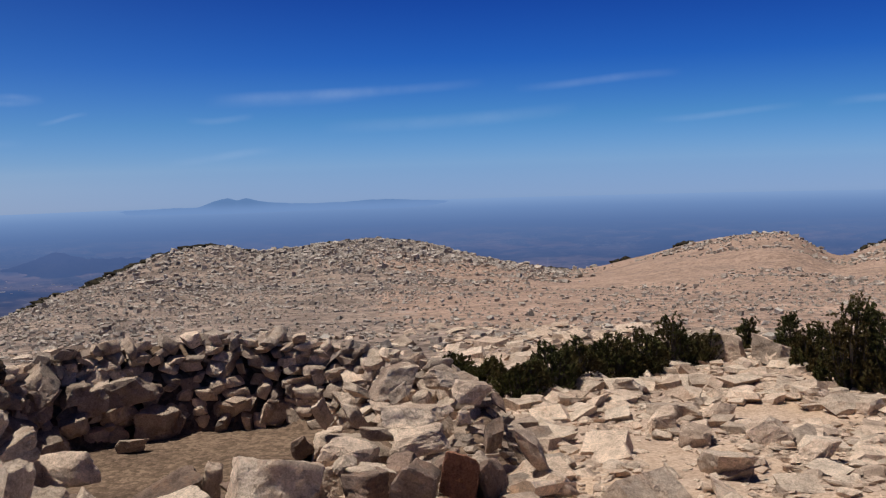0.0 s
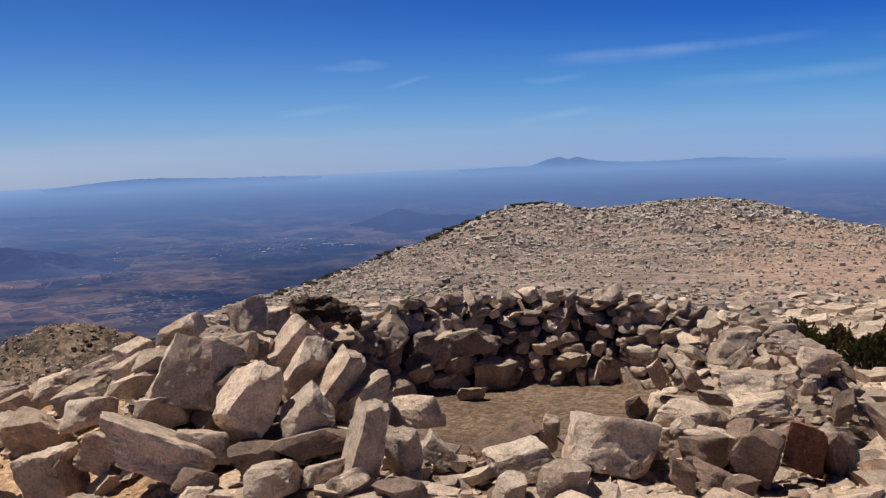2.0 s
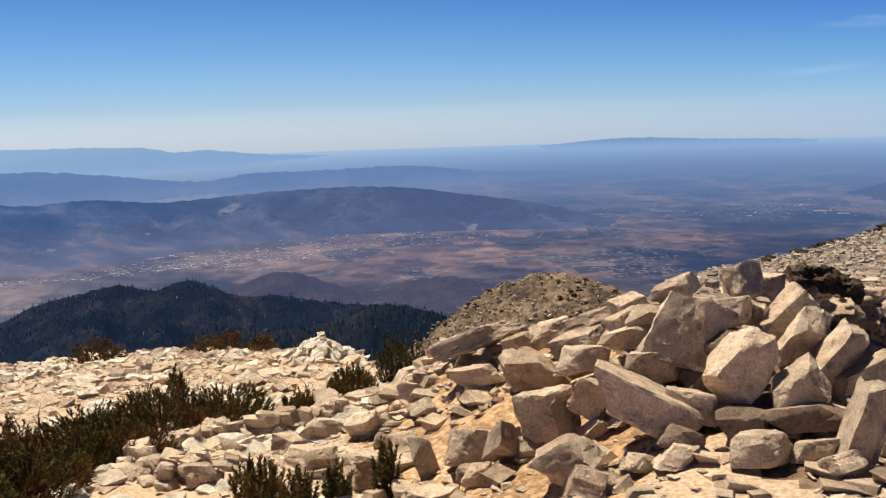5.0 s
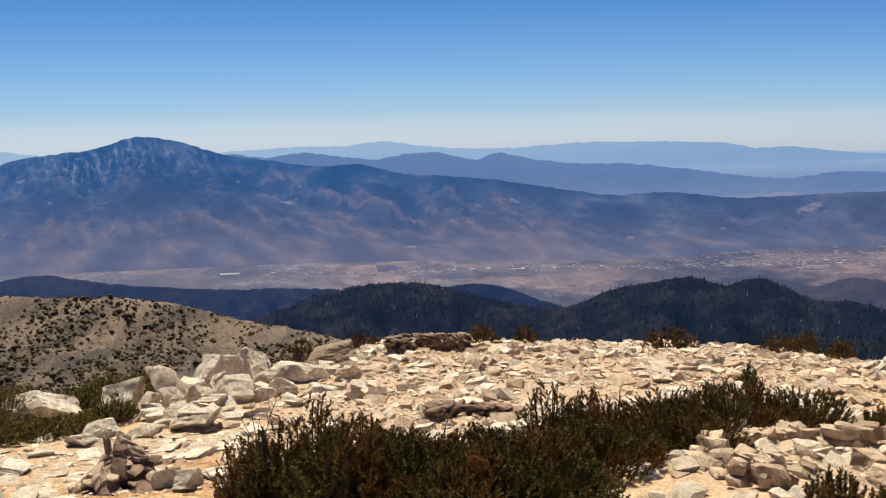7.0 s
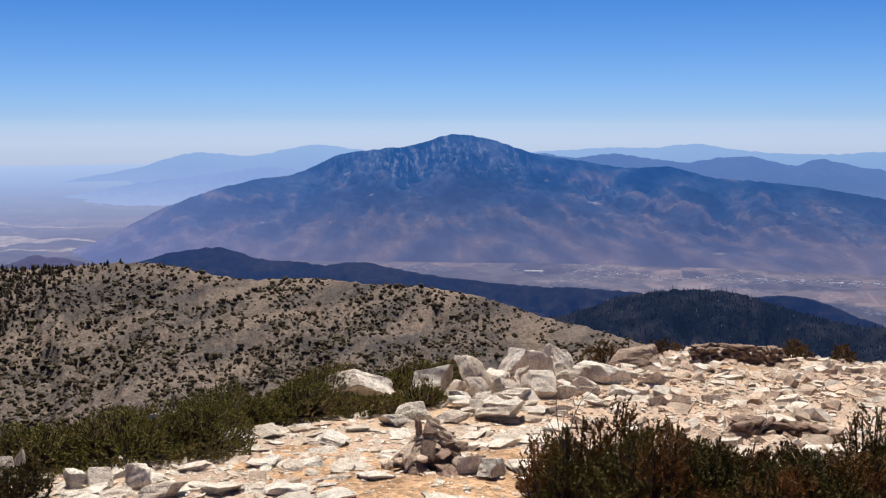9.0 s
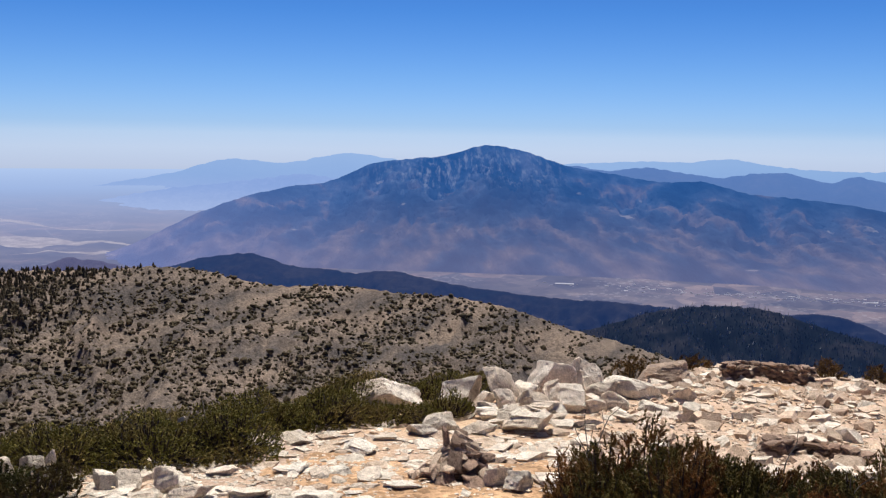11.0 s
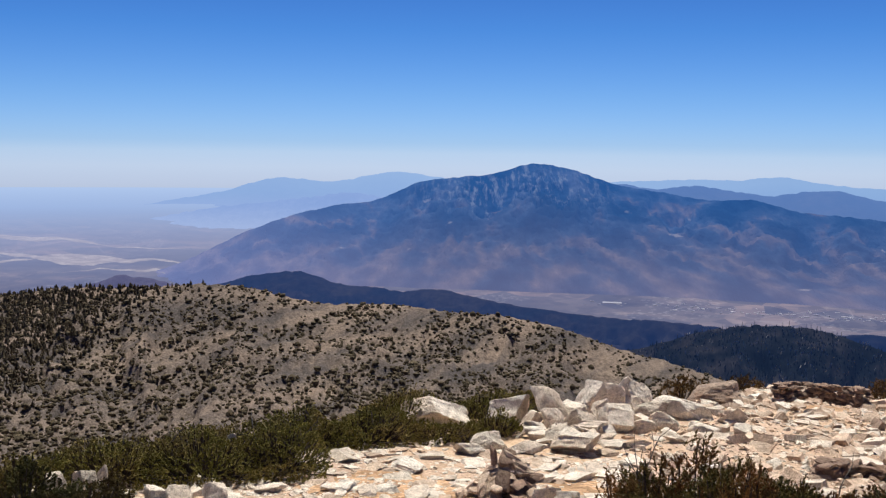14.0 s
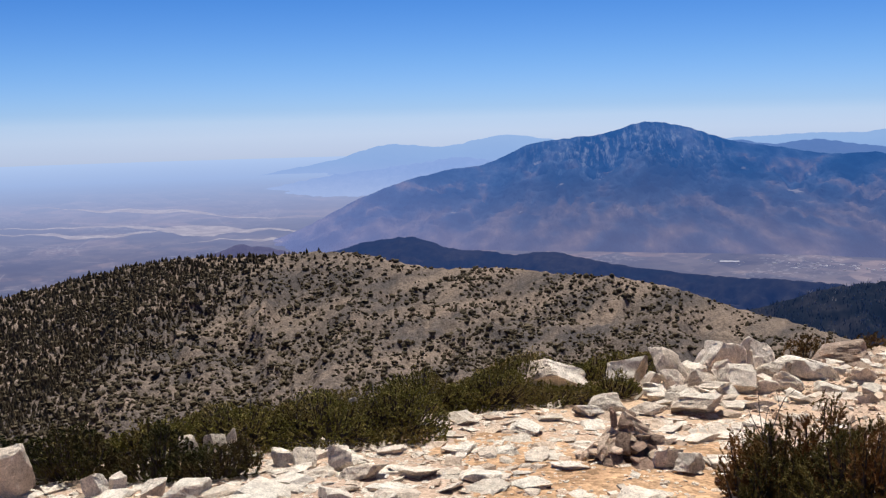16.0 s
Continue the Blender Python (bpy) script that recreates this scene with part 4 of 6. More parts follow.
RIM_B = [(0.2, 7.84, -0.46, 0.66, 0.21, -8), (2.3, 8.12, -0.48, 0.33, 0.23, 0), (3.5, 8.04, -0.47, 0.23, 0.21, 10), (0.6, 8.95, -0.42, 0.47, 0.26, -20), (0.3, 9.1, -0.24, 0.29, 0.22, -15),
         (1.1, 9.19, -0.11, 0.36, 0.15, 10), 
         (3.1, 9.18, -0.43, 0.31, 0.31, -10), (4.9, 9.21, -0.43, 0.29, 0.23, 60)]
RIM_C = [(0.5, 9.19, -0.05, 0.18, 0.15, 20), (-0.6, 9.16, -0.02, 0.25, 0.16, -10), (-2.0, 6.15, -0.17, 0.28, 0.21, 20), (1.3, 5.61, -0.2, 0.25, 0.13, -40),
         (-0.5, 5.65, -0.21, 0.29, 0.1, -35), (-1.7, 5.57, -0.24, 0.16, 0.16, 0), (-4.4, 6.56, -0.21, 0.22, 0.11, 20), (8.4, 6.3, -0.16, 0.16, 0.21, -20), (6.8, 6.2, -0.2, 0.21, 0.18, -60)]
FOOT = [(11.1, 9.07, -0.43, 0.4, 0.3, -5), (12.3, 9.12, -0.15, 0.57, 0.31, 5), (14.3, 9.07, -0.16, 0.36, 0.28, 70), (12.5, 8.72, -0.51, 0.25, 0.13, -5), (16.8, 8.97, 0.01, 0.3, 0.25, 35),
        (15.2, 9.02, -0.1, 0.25, 0.15, 10), (16.8, 8.97, -0.1, 0.2, 0.17, 10), (19.0, 8.82, -0.05, 0.2, 0.2, 0), (15.3, 8.97, -0.37, 0.25, 0.2, 20), (16.7, 8.87, -0.46, 0.3, 0.21, 20), (13.3, 9.07, -0.34, 0.23, 0.2, 30)]
RIGHT = [(-19.6, 7.18, 0.4, 0.2), (-22.0, 8.28, 0.39, 0.23), (-24.0, 7.7, 0.28, 0.21), (-16.2, 8.79, 0.34, 0.17), (-14.6, 10.48, 0.35, 0.17), (-19.6, 13.6, 0.6, 0.4),
         (-21.8, 13.4, 0.52, 0.4), (-24.3, 10.42, 0.4, 0.17), (-18.0, 8.18, 0.32, 0.16), (-10.7, 7.04, 0.2, 0.12), (-19.3, 9.38, 0.31, 0.16), (-20.9, 12.06, 0.33, 0.13), 
         (-26.7, 9.79, 0.26, 0.13), (-17.6, 9.35, 0.31, 0.13)]
MIDDLE = [(46.8, 9.03, 0.33, 0.25), (42.6, 8.05, 0.22, 0.16), (47.5, 8.08, 0.36, 0.18), (49.4, 7.86, 0.24, 0.16), (54.7, 7.38, 0.21, 0.19), (48.4, 7.16, 0.37, 0.18), 
         (42.4, 6.66, 0.27, 0.28), (45.5, 6.79, 0.33, 0.23), (41.9, 8.22, 0.16, 0.11)]
PALE = [(92.5, 11.93, 0.82, 0.36), (88.4, 12.36, 0.55, 0.36), (86.3, 12.31, 0.6, 0.47), (83.7, 13.4, 0.6, 0.5), (81.7, 13.9, 0.48, 0.5), (82.5, 12.07, 0.46, 0.37),
        (86.0, 12.0, 0.34, 0.26), (84.4, 12.02, 0.36, 0.24), (84.9, 10.6, 0.6, 0.2), (79.1, 13.6, 0.8, 0.28), (80.6, 13.4, 0.42, 0.22), (89.6, 10.28, 0.38, 0.2), (87.6, 10.19, 0.34, 0.15),
        (90.6, 10.0, 0.3, 0.11), (85.8, 7.54, 0.22, 0.15), (86.9, 7.62, 0.2, 0.15), (107.7, 8.04, 0.19, 0.17), (106.3, 8.0, 0.25, 0.18), (104.6, 7.69, 0.28, 0.2), (103.4, 7.5, 0.3, 0.1),
        (99.7, 9.44, 0.46, 0.15), (99.5, 10.6, 0.1, 0.18), (97.8, 8.22, 0.23, 0.05), (92.1, 7.62, 0.26, 0.04), (100.3, 7.52, 0.3, 0.06), (101.6, 8.3, 0.26, 0.07), (94.2, 9.3, 0.34, 0.07),
        (87.2, 12.1, 0.32, 0.22), (85.2, 12.5, 0.34, 0.34), (83.1, 12.7, 0.36, 0.32), (84.0, 11.6, 0.42, 0.15), (87.0, 11.5, 0.32, 0.14), (86.3, 11.1, 0.42, 0.13), (83.2, 11.5, 0.26, 0.18),
        (80.2, 12.7, 0.4, 0.2), (78.0, 12.6, 0.36, 0.16), (76.6, 13.4, 0.45, 0.2), (81.2, 12.2, 0.3, 0.18), (79.4, 11.8, 0.34, 0.12)]
PALE_B = [(121.1, 8.08, 0.3, 0.42), (117.2, 7.75, 0.2, 0.2), (116.1, 7.76, 0.16, 0.15), (114.4, 7.52, 0.23, 0.14), (112.7, 7.32, 0.28, 0.12), (112.4, 8.6, 0.2, 0.3),
          (111.0, 8.62, 0.2, 0.27), (110.2, 8.65, 0.12, 0.3), (103.4, 9.6, 0.16, 0.38)]
RIM_END = [(-1.6, 7.7, 0.09, 0.37, 0.23, 6), (-4.2, 8.0, 0.03, 0.28, 0.15, -6), (-5.9, 7.5, 0.04, 0.27, 0.18, -4), (-7.4, 7.6, -0.06, 0.19, 0.08, -42), (-2.9, 7.1, -0.03, 0.5, 0.17, 4), (-0.6, 6.9, -0.09, 0.22, 0.1, -8), (-2.9, 6.7, -0.11, 0.41, 0.15, 6),
           (-6.5, 6.1, -0.1, 0.17, 0.08, -50), (-7.1, 6.9, -0.13, 0.27, 0.11, 80), (-9.2, 6.6, -0.15, 0.37, 0.15, -36), (-5.4, 7.2, -0.08, 0.14, 0.12, -20), (0.9, 6.3, -0.05, 0.41, 0.15, -6), (0.6, 7.7, -0.16, 0.25, 0.17, -18), (0.4, 8.2, -0.07, 0.23, 0.08, -28),
           (0.4, 9.2, -0.01, 0.24, 0.17, 8), (-2.8, 6.0, -0.1, 0.2, 0.1, 10), (0.1, 6.0, -0.1, 0.21, 0.12, 4), (-1.9, 7.4, 0.07, 0.19, 0.09, 40), (-3.1, 7.6, -0.02, 0.17, 0.08, 8), (1.2, 6.1, -0.07, 0.14, 0.12, 60), (-4.4, 7.5, -0.21, 0.13, 0.27, 30),
           (-6.2, 7.2, -0.27, 0.12, 0.21, -30), (-0.9, 7.5, -0.05, 0.21, 0.1, -35), (2.3, 7.8, -0.15, 0.13, 0.25, 30)]
slabs(RIM_END, ROCK, "* granite boulder piled at the end of the windbreak", "boulders round the windbreak", 33, 0.12)
slabs(HEAP_A, ROCK, "* tan granite slab leaning in the boulder heap", "boulders of the heap", 11, 0.08, SLABS, (-4, 14))
slabs(HEAP_B, ROCK, "* tan granite boulder heaped with others on the summit", "boulders of the heap", 12, 0.1, SLABS)
slabs(HEAP_C, ROCK, "* tan granite boulder wedged between others in the heap", "boulders of the heap", 22, 0.3)
slabs(HEAP_D, ROCK, "* sunlit tan granite boulder at the edge of the heap", "boulders of the heap", 23, 0.08)
slabs(RIM_A, ROCK, "* granite boulder at the foot of the stone windbreak", "boulders round the windbreak", 13, 0.35, SLABS)
slabs(RIM_B, ROCK, "* granite boulder stacked into the low windbreak", "boulders round the windbreak", 14, 0.5)
slabs(RIM_C, ROCK, "* granite boulder wedged into the bank of the windbreak", "boulders round the windbreak", 24, 0.5)
slabs(FOOT, ROCK_GREY, "* grey granite boulder built into the windbreak's inner face", "boulders round the windbreak", 25)
boulders(PALE_B, ROCK_WHITE, "* bleached granite boulder among low green shrubs", "bleached boulders", 20)
slabs([(-2.7, 5.7, -0.1, 0.34, 0.28, -25), (-6.8, 6.05, -0.17, 0.28, 0.2, -65), (0.1, 5.9, -0.14, 0.28, 0.19, -10)], ROCK_BROWN, "brown angular granite block wedged before the windbreak", "boulders round the windbreak", 26)
slabs([(-5.2, 5.95, -0.13, 0.36, 0.22, 88)], ROCK_RED, "rust-red upright granite block before the windbreak", "boulders round the windbreak", 15)
_rng = np.random.default_rng(27)
STRAY = [(float(a_), float(r_), float(w_), float(w_) * 0.62) for a_, r_, w_ in zip(_rng.uniform(28, 46, 64), _rng.uniform(5.5, 9.2, 64), 0.15 * _rng.uniform(0.1, 1, 64) ** -0.35)]
STRAY = [row for row in STRAY if math.hypot((row[0] - 41) * 0.12, row[1] - 7.0) > 0.55 and (row[1] < 7.2 or row[0] > 38)]
boulders(STRAY, ROCK, "* tan granite stone strewn below the heap", "stones below the heap", 28)
boulders(RIGHT, ROCK, "* sunlit granite boulder lying on stony ground", "boulders on the slope", 16)
boulders(MIDDLE, ROCK, "* pale granite boulder beside the dwarf pines", "boulders by the pines", 17)
boulders([(77.1, 16.9, 0.85, 0.34)], ROCK_GREY, "* weathered grey boulder at the plateau edge", "boulders on the plateau", 29)
boulders(PALE, ROCK_WHITE, "* bleached white granite boulder on sandy ground", "bleached boulders", 18, 0.14, (-38, -12))


# ---- stacked stone windbreak ----
def stone(parent, me, m, mat):
    ob = new("stone", me)
    ob.parent = parent
    ob.matrix_world = m
    return dress(ob, mat)


def build_windbreak():
    """Dry-stone ring: a stacked inner face, loose stones on its top and banks."""
    rng = np.random.default_rng(31)
    wall = tagged(new("stone_windbreak"), "low curved dry-stone windbreak of stacked grey granite", "stone wall")
    wall.matrix_world = pose(BOWL[0], BOWL[1], -0.56)
    bpy.context.view_layer.update()
    u = np.array([-math.sin(radians(9)), math.cos(radians(9))])
    v = np.array([math.cos(radians(9)), math.sin(radians(9))])
    rows = []
    z, layer = 0.0, 0
    while z < 0.95:
        tall = rng.uniform(0.065, 0.105) if layer else 0.14
        th = -135 + rng.uniform(0, 6)
        while th < 135:
            t = radians(th)
            top = float(nodes_at(RING_TOP, th))
            slack = float(nodes_at(RING_SLOPE, th))
            big = rng.random() < 0.06 and z < 0.45
            w = rng.uniform(0.24, 0.34) if big else rng.uniform(0.10, 0.25)
            h = tall * (rng.uniform(1.8, 2.8) if big else rng.uniform(0.8, 1.35))
            if z < top - 0.03:
                ro = 1.04 + (0.06 + slack) * min(1.0, z / max(top, 0.1)) + rng.normal(0, 0.012)
                c = u * math.cos(t) * 1.36 * ro + v * math.sin(t) * 1.72 * ro
                up = rng.random() < 0.4
                face = math.degrees(math.atan2(c[1], c[0])) + 90
                rows.append((th, turned(BOWL[0] + c[0], BOWL[1] + c[1], -0.585 + z, w * 1.0, rng.uniform(0.16, 0.3), h * 1.08, face + rng.uniform(-25, 25),
                                        rng.uniform(-18, 14), rng.uniform(-12, 12) + (rng.uniform(-65, 65) if up else 0))))
            th += math.degrees(w * 0.9 / 1.6)
        z += tall * 0.9
        layer += 1
    rng.shuffle(rows)
    rubble = []
    for k, (th, m) in enumerate(rows):
        if k < 300:
            stone(wall, MID[int(rng.integers(len(MID)))], m, ROCK_GREY if rng.random() < 0.35 else ROCK)
        else:
            p, e, s = m.to_translation(), m.to_euler(), m.to_scale()
            rubble.append((p.x, p.y, p.z, s.x, s.y, s.z, e.z, e.x, rng.integers(16)))
    # loose stones on the banks and the crest
    for _ in range(900):
        th = rng.uniform(-180, 180)
        slack = float(nodes_at(RING_SLOPE, th))
        ro = rng.uniform(1.08, 1.45 + slack) if rng.random() < 0.75 else rng.uniform(1.1, 1.3)
        t = radians(th)
        c = u * math.cos(t) * 1.36 * ro + v * math.sin(t) * 1.72 * ro
        x, y = BOWL[0] + c[0], BOWL[1] + c[1]
        s = min(0.06 * rng.uniform(0.03, 1) ** -0.45, 0.22)
        rubble.append((x, y, float(ground_z(x, y)) - 0.02, s * rng.uniform(1, 1.5), s, s * rng.uniform(0.4, 0.8), rng.uniform(0, 6.28), rng.normal(0, 0.4), rng.integers(16)))
    ob = joined_rocks("rubble", rubble, ROCK_GREY, "")
    del ob["category"]
    ob.parent = wall
    ob.matrix_parent_inverse = wall.matrix_world.inverted()


build_windbreak()


def build_cairn(name, label, az, r, wide, tall, n, mat, seed, big=1.0):
    rng = np.random.default_rng(seed)
    x0, y0 = spot(az, r)
    g = float(ground_z(x0, y0))
    thing = tagged(new(name), label, "cairn")
    thing.matrix_world = pose(x0, y0, g)
    bpy.context.view_layer.update()
    for k in range(n):
        f = (k / n) ** 1.25
        ring = wide * 0.5 * (1 - f) * math.sqrt(rng.uniform(0.1, 1))
        t = rng.uniform(0, 2 * math.pi)
        x, y = x0 + ring * math.cos(t), y0 + ring * math.sin(t)
        s = rng.uniform(0.09, 0.17) * big * (1 - 0.3 * f) * (wide / 0.6) ** 0.3
        z = float(ground_z(x, y)) - 0.02 + f * tall * 0.82
        steep = rng.uniform(20, 65) * (1 - 0.5 * f)
        stone(thing, MID[int(rng.integers(len(MID)))], turned(x, y, z, s * 1.3, s * 0.8, s * rng.uniform(0.22, 0.45), math.degrees(t) + 180, 0, -steep if rng.random() < 0.75 else rng.uniform(-20, 20)), mat if rng.random() < 0.7 else ROCK_BROWN if mat is ROCK else mat)
    return thing


def build_stone_ring(name, label, az, r, rad, tall, arc, n, mat, seed, thick=0.05):
    rng = np.random.default_rng(seed)
    x0, y0 = spot(az, r)
    thing = tagged(new(name), label, "stone ring")
    thing.matrix_world = pose(x0, y0, float(ground_z(x0, y0)))
    bpy.context.view_layer.update()
    layers = max(1, int(tall / thick))
    for k in range(n):
        lay = k % layers
        t = radians(az + 90 + rng.uniform(*arc))
        q = rad * rng.uniform(0.9, 1.12)
        x, y = x0 + q * math.cos(t), y0 + q * math.sin(t)
        z = float(ground_z(x, y)) - 0.02 + lay * thick
        w = rng.uniform(0.12, 0.26)
        stone(thing, MID[int(rng.integers(len(MID)))], turned(x, y, z, w, w * 0.7, thick * rng.uniform(0.8, 1.6), math.degrees(t) + 90 + rng.uniform(-15, 15), rng.uniform(-8, 8), rng.uniform(-8, 8)), mat)


build_cairn("cairn", "small cairn of sharp tan stones on sandy ground", 88.9, 7.95, 0.7, 0.36, 85, ROCK, 41, 1.15)
boulders([(89.4, 7.9, 0.06, 0.4)], ROCK_BROWN, "upright sharp brown stone crowning the small cairn", "", 19)
build_cairn("cairn", "pile of bleached white stones at the plateau edge", 46.9, 15.4, 1.6, 0.42, 120, ROCK_WHITE, 42, 1.05)
build_cairn("cairn", "scattered heap of bleached stones below white boulders", 85.6, 11.2, 1.3, 0.16, 40, ROCK_WHITE, 43, 1.2)
# brown rock here stands in for shade on the ring's inner face
build_stone_ring("stone_ring", "low stone ring, browned for its shaded inner face, round a bare tent site", 71.8, 18.4, 0.66, 0.36, (-85, 85), 220, ROCK_BROWN, 44)
build_stone_ring("stone_ring", "low arc of flat dark stones behind the dwarf pines", 69.9, 9.9, 0.42, 0.17, (-75, 75), 90, ROCK_BROWN, 45)
build_stone_ring("stone_ring", "low curved row of stacked tan stones beside dwarf pines", 51.4, 8.0, 0.85, 0.22, (-60, 170), 120, ROCK, 46, 0.09)


# ---- shrubs ----
def needle_material(name, dark, mid, warm, patch):
    m, nt, b = material(name)
    pos = place(nt)
    isl = nt.nodes.new("ShaderNodeNewGeometry").outputs["Random Per Island"]
    n = noise_tex(nt, 2.3, 4, 0.6, pos).outputs["Fac"]
    base = ramp(nt, isl, [(0.0, dark), (0.6, mid), (1.0, tuple(c * 1.35 for c in mid))])
    base = mix(nt, ramp(nt, n, [(0.46, (0, 0, 0)), (0.60, (patch, patch, patch))]), base, warm)
    nt.links.new(base, b.inputs["Base Color"])
    b.inputs["Roughness"].default_value = 0.8
    b.inputs["Specular IOR Level"].default_value = 0.1
    return m


def plain_wood(name, a, b_):
    m, nt, b = material(name)
    n = noise_tex(nt, 30, 5, 0.7, place(nt)).outputs["Fac"]
    nt.links.new(ramp(nt, n, [(0.3, a), (0.7, b_)]), b.inputs["Base Color"])
    b.inputs["Roughness"].default_value = 0.9
    bump(nt, n, 0.5, 0.01, b)
    return m


PINE = needle_material("pine_needles", (0.04, 0.041, 0.013), (0.124, 0.102, 0.031), (0.21, 0.095, 0.034), 0.85)
PINE_DARK = needle_material("dark_pine_needles", (0.024, 0.025, 0.009), (0.066, 0.064, 0.02), (0.12, 0.075, 0.03), 0.5)
CHAPARRAL = needle_material("low_green_shrub_leaves", (0.07, 0.069, 0.017), (0.2, 0.174, 0.044), (0.30, 0.215, 0.09), 0.55)
DRY = needle_material("dry_brown_shrub", (0.06, 0.04, 0.015), (0.14, 0.085, 0.03), (0.20, 0.11, 0.04), 0.5)
TWIG = plain_wood("grey_dead_wood", (0.10, 0.085, 0.07), (0.22, 0.19, 0.16))
BARK = plain_wood("dark_bark", (0.035, 0.026, 0.02), (0.09, 0.065, 0.05))
CHAR = plain_wood("rotten_wood", (0.010, 0.007, 0.006), (0.11, 0.062, 0.03))


def needle_mesh(name, base, axis, length, per, size, width, rng, mat, spread=0.9):
    k = len(base)
    t = rng.uniform(0.05, 1.0, (k, per))
    around = rng.uniform(0, 2 * np.pi, (k, per))
    side = np.cross(axis, np.array([0.31, 0.87, 0.38]))
    side /= np.linalg.norm(side, axis=1, keepdims=True)
    other = np.cross(axis, side)
    out = side[:, None] * np.cos(around)[..., None] + other[:, None] * np.sin(around)[..., None]
    p = base[:, None] + axis[:, None] * (length[:, None] * t)[..., None]
    fwd = axis[:, None] * (1.45 - spread + 0.6 * t)[..., None] + out * spread
    fwd /= np.linalg.norm(fwd, axis=2, keepdims=True)
    reach = (size * rng.uniform(0.7, 1.25, (k, per)) * (1.05 - 0.35 * t))[..., None]
    flat = np.cross(fwd, rng.normal(size=fwd.shape))
    flat /= np.linalg.norm(flat, axis=2, keepdims=True)
    tri = np.stack([p - flat * width / 2, p + flat * width / 2, p + fwd * reach], 2).reshape(-1, 3)
    return mesh_from(name, tri, np.arange(len(tri)).reshape(-1, 3), mat)


def stick_mesh(name, a, b, r0, r1, mat):
    """Tapered three-sided sticks from points a to points b."""
    k = len(a)
    ax = b - a
    ax /= np.linalg.norm(ax, axis=1, keepdims=True) + 1e-9
    s = np.cross(ax, np.array([0.3, 0.5, 0.81]))
    s /= np.linalg.norm(s, axis=1, keepdims=True) + 1e-9
    o = np.cross(ax, s)
    rings = []
    for p, rad in ((a, r0), (b, r1)):
        rad = np.broadcast_to(rad, (k,))[:, None]
        for q in range(3):
            w = 2 * np.pi * q / 3
            rings.append(p + rad * (s * math.cos(w) + o * math.sin(w)))
    v = np.stack(rings, 1).reshape(-1, 3)
    i = np.arange(k)[:, None] * 6
    f = np.concatenate([i + [0, 1, 4, 3], i + [1, 2, 5, 4], i + [2, 0, 3, 5]], 0)
    return mesh_from(name, v, f, mat)


def under(name, me, parent, label=""):
    ob = new(name, me)
    ob.parent = parent
    ob.matrix_parent_inverse = parent.matrix_world.inverted()
    return tagged(ob, label) if label else ob


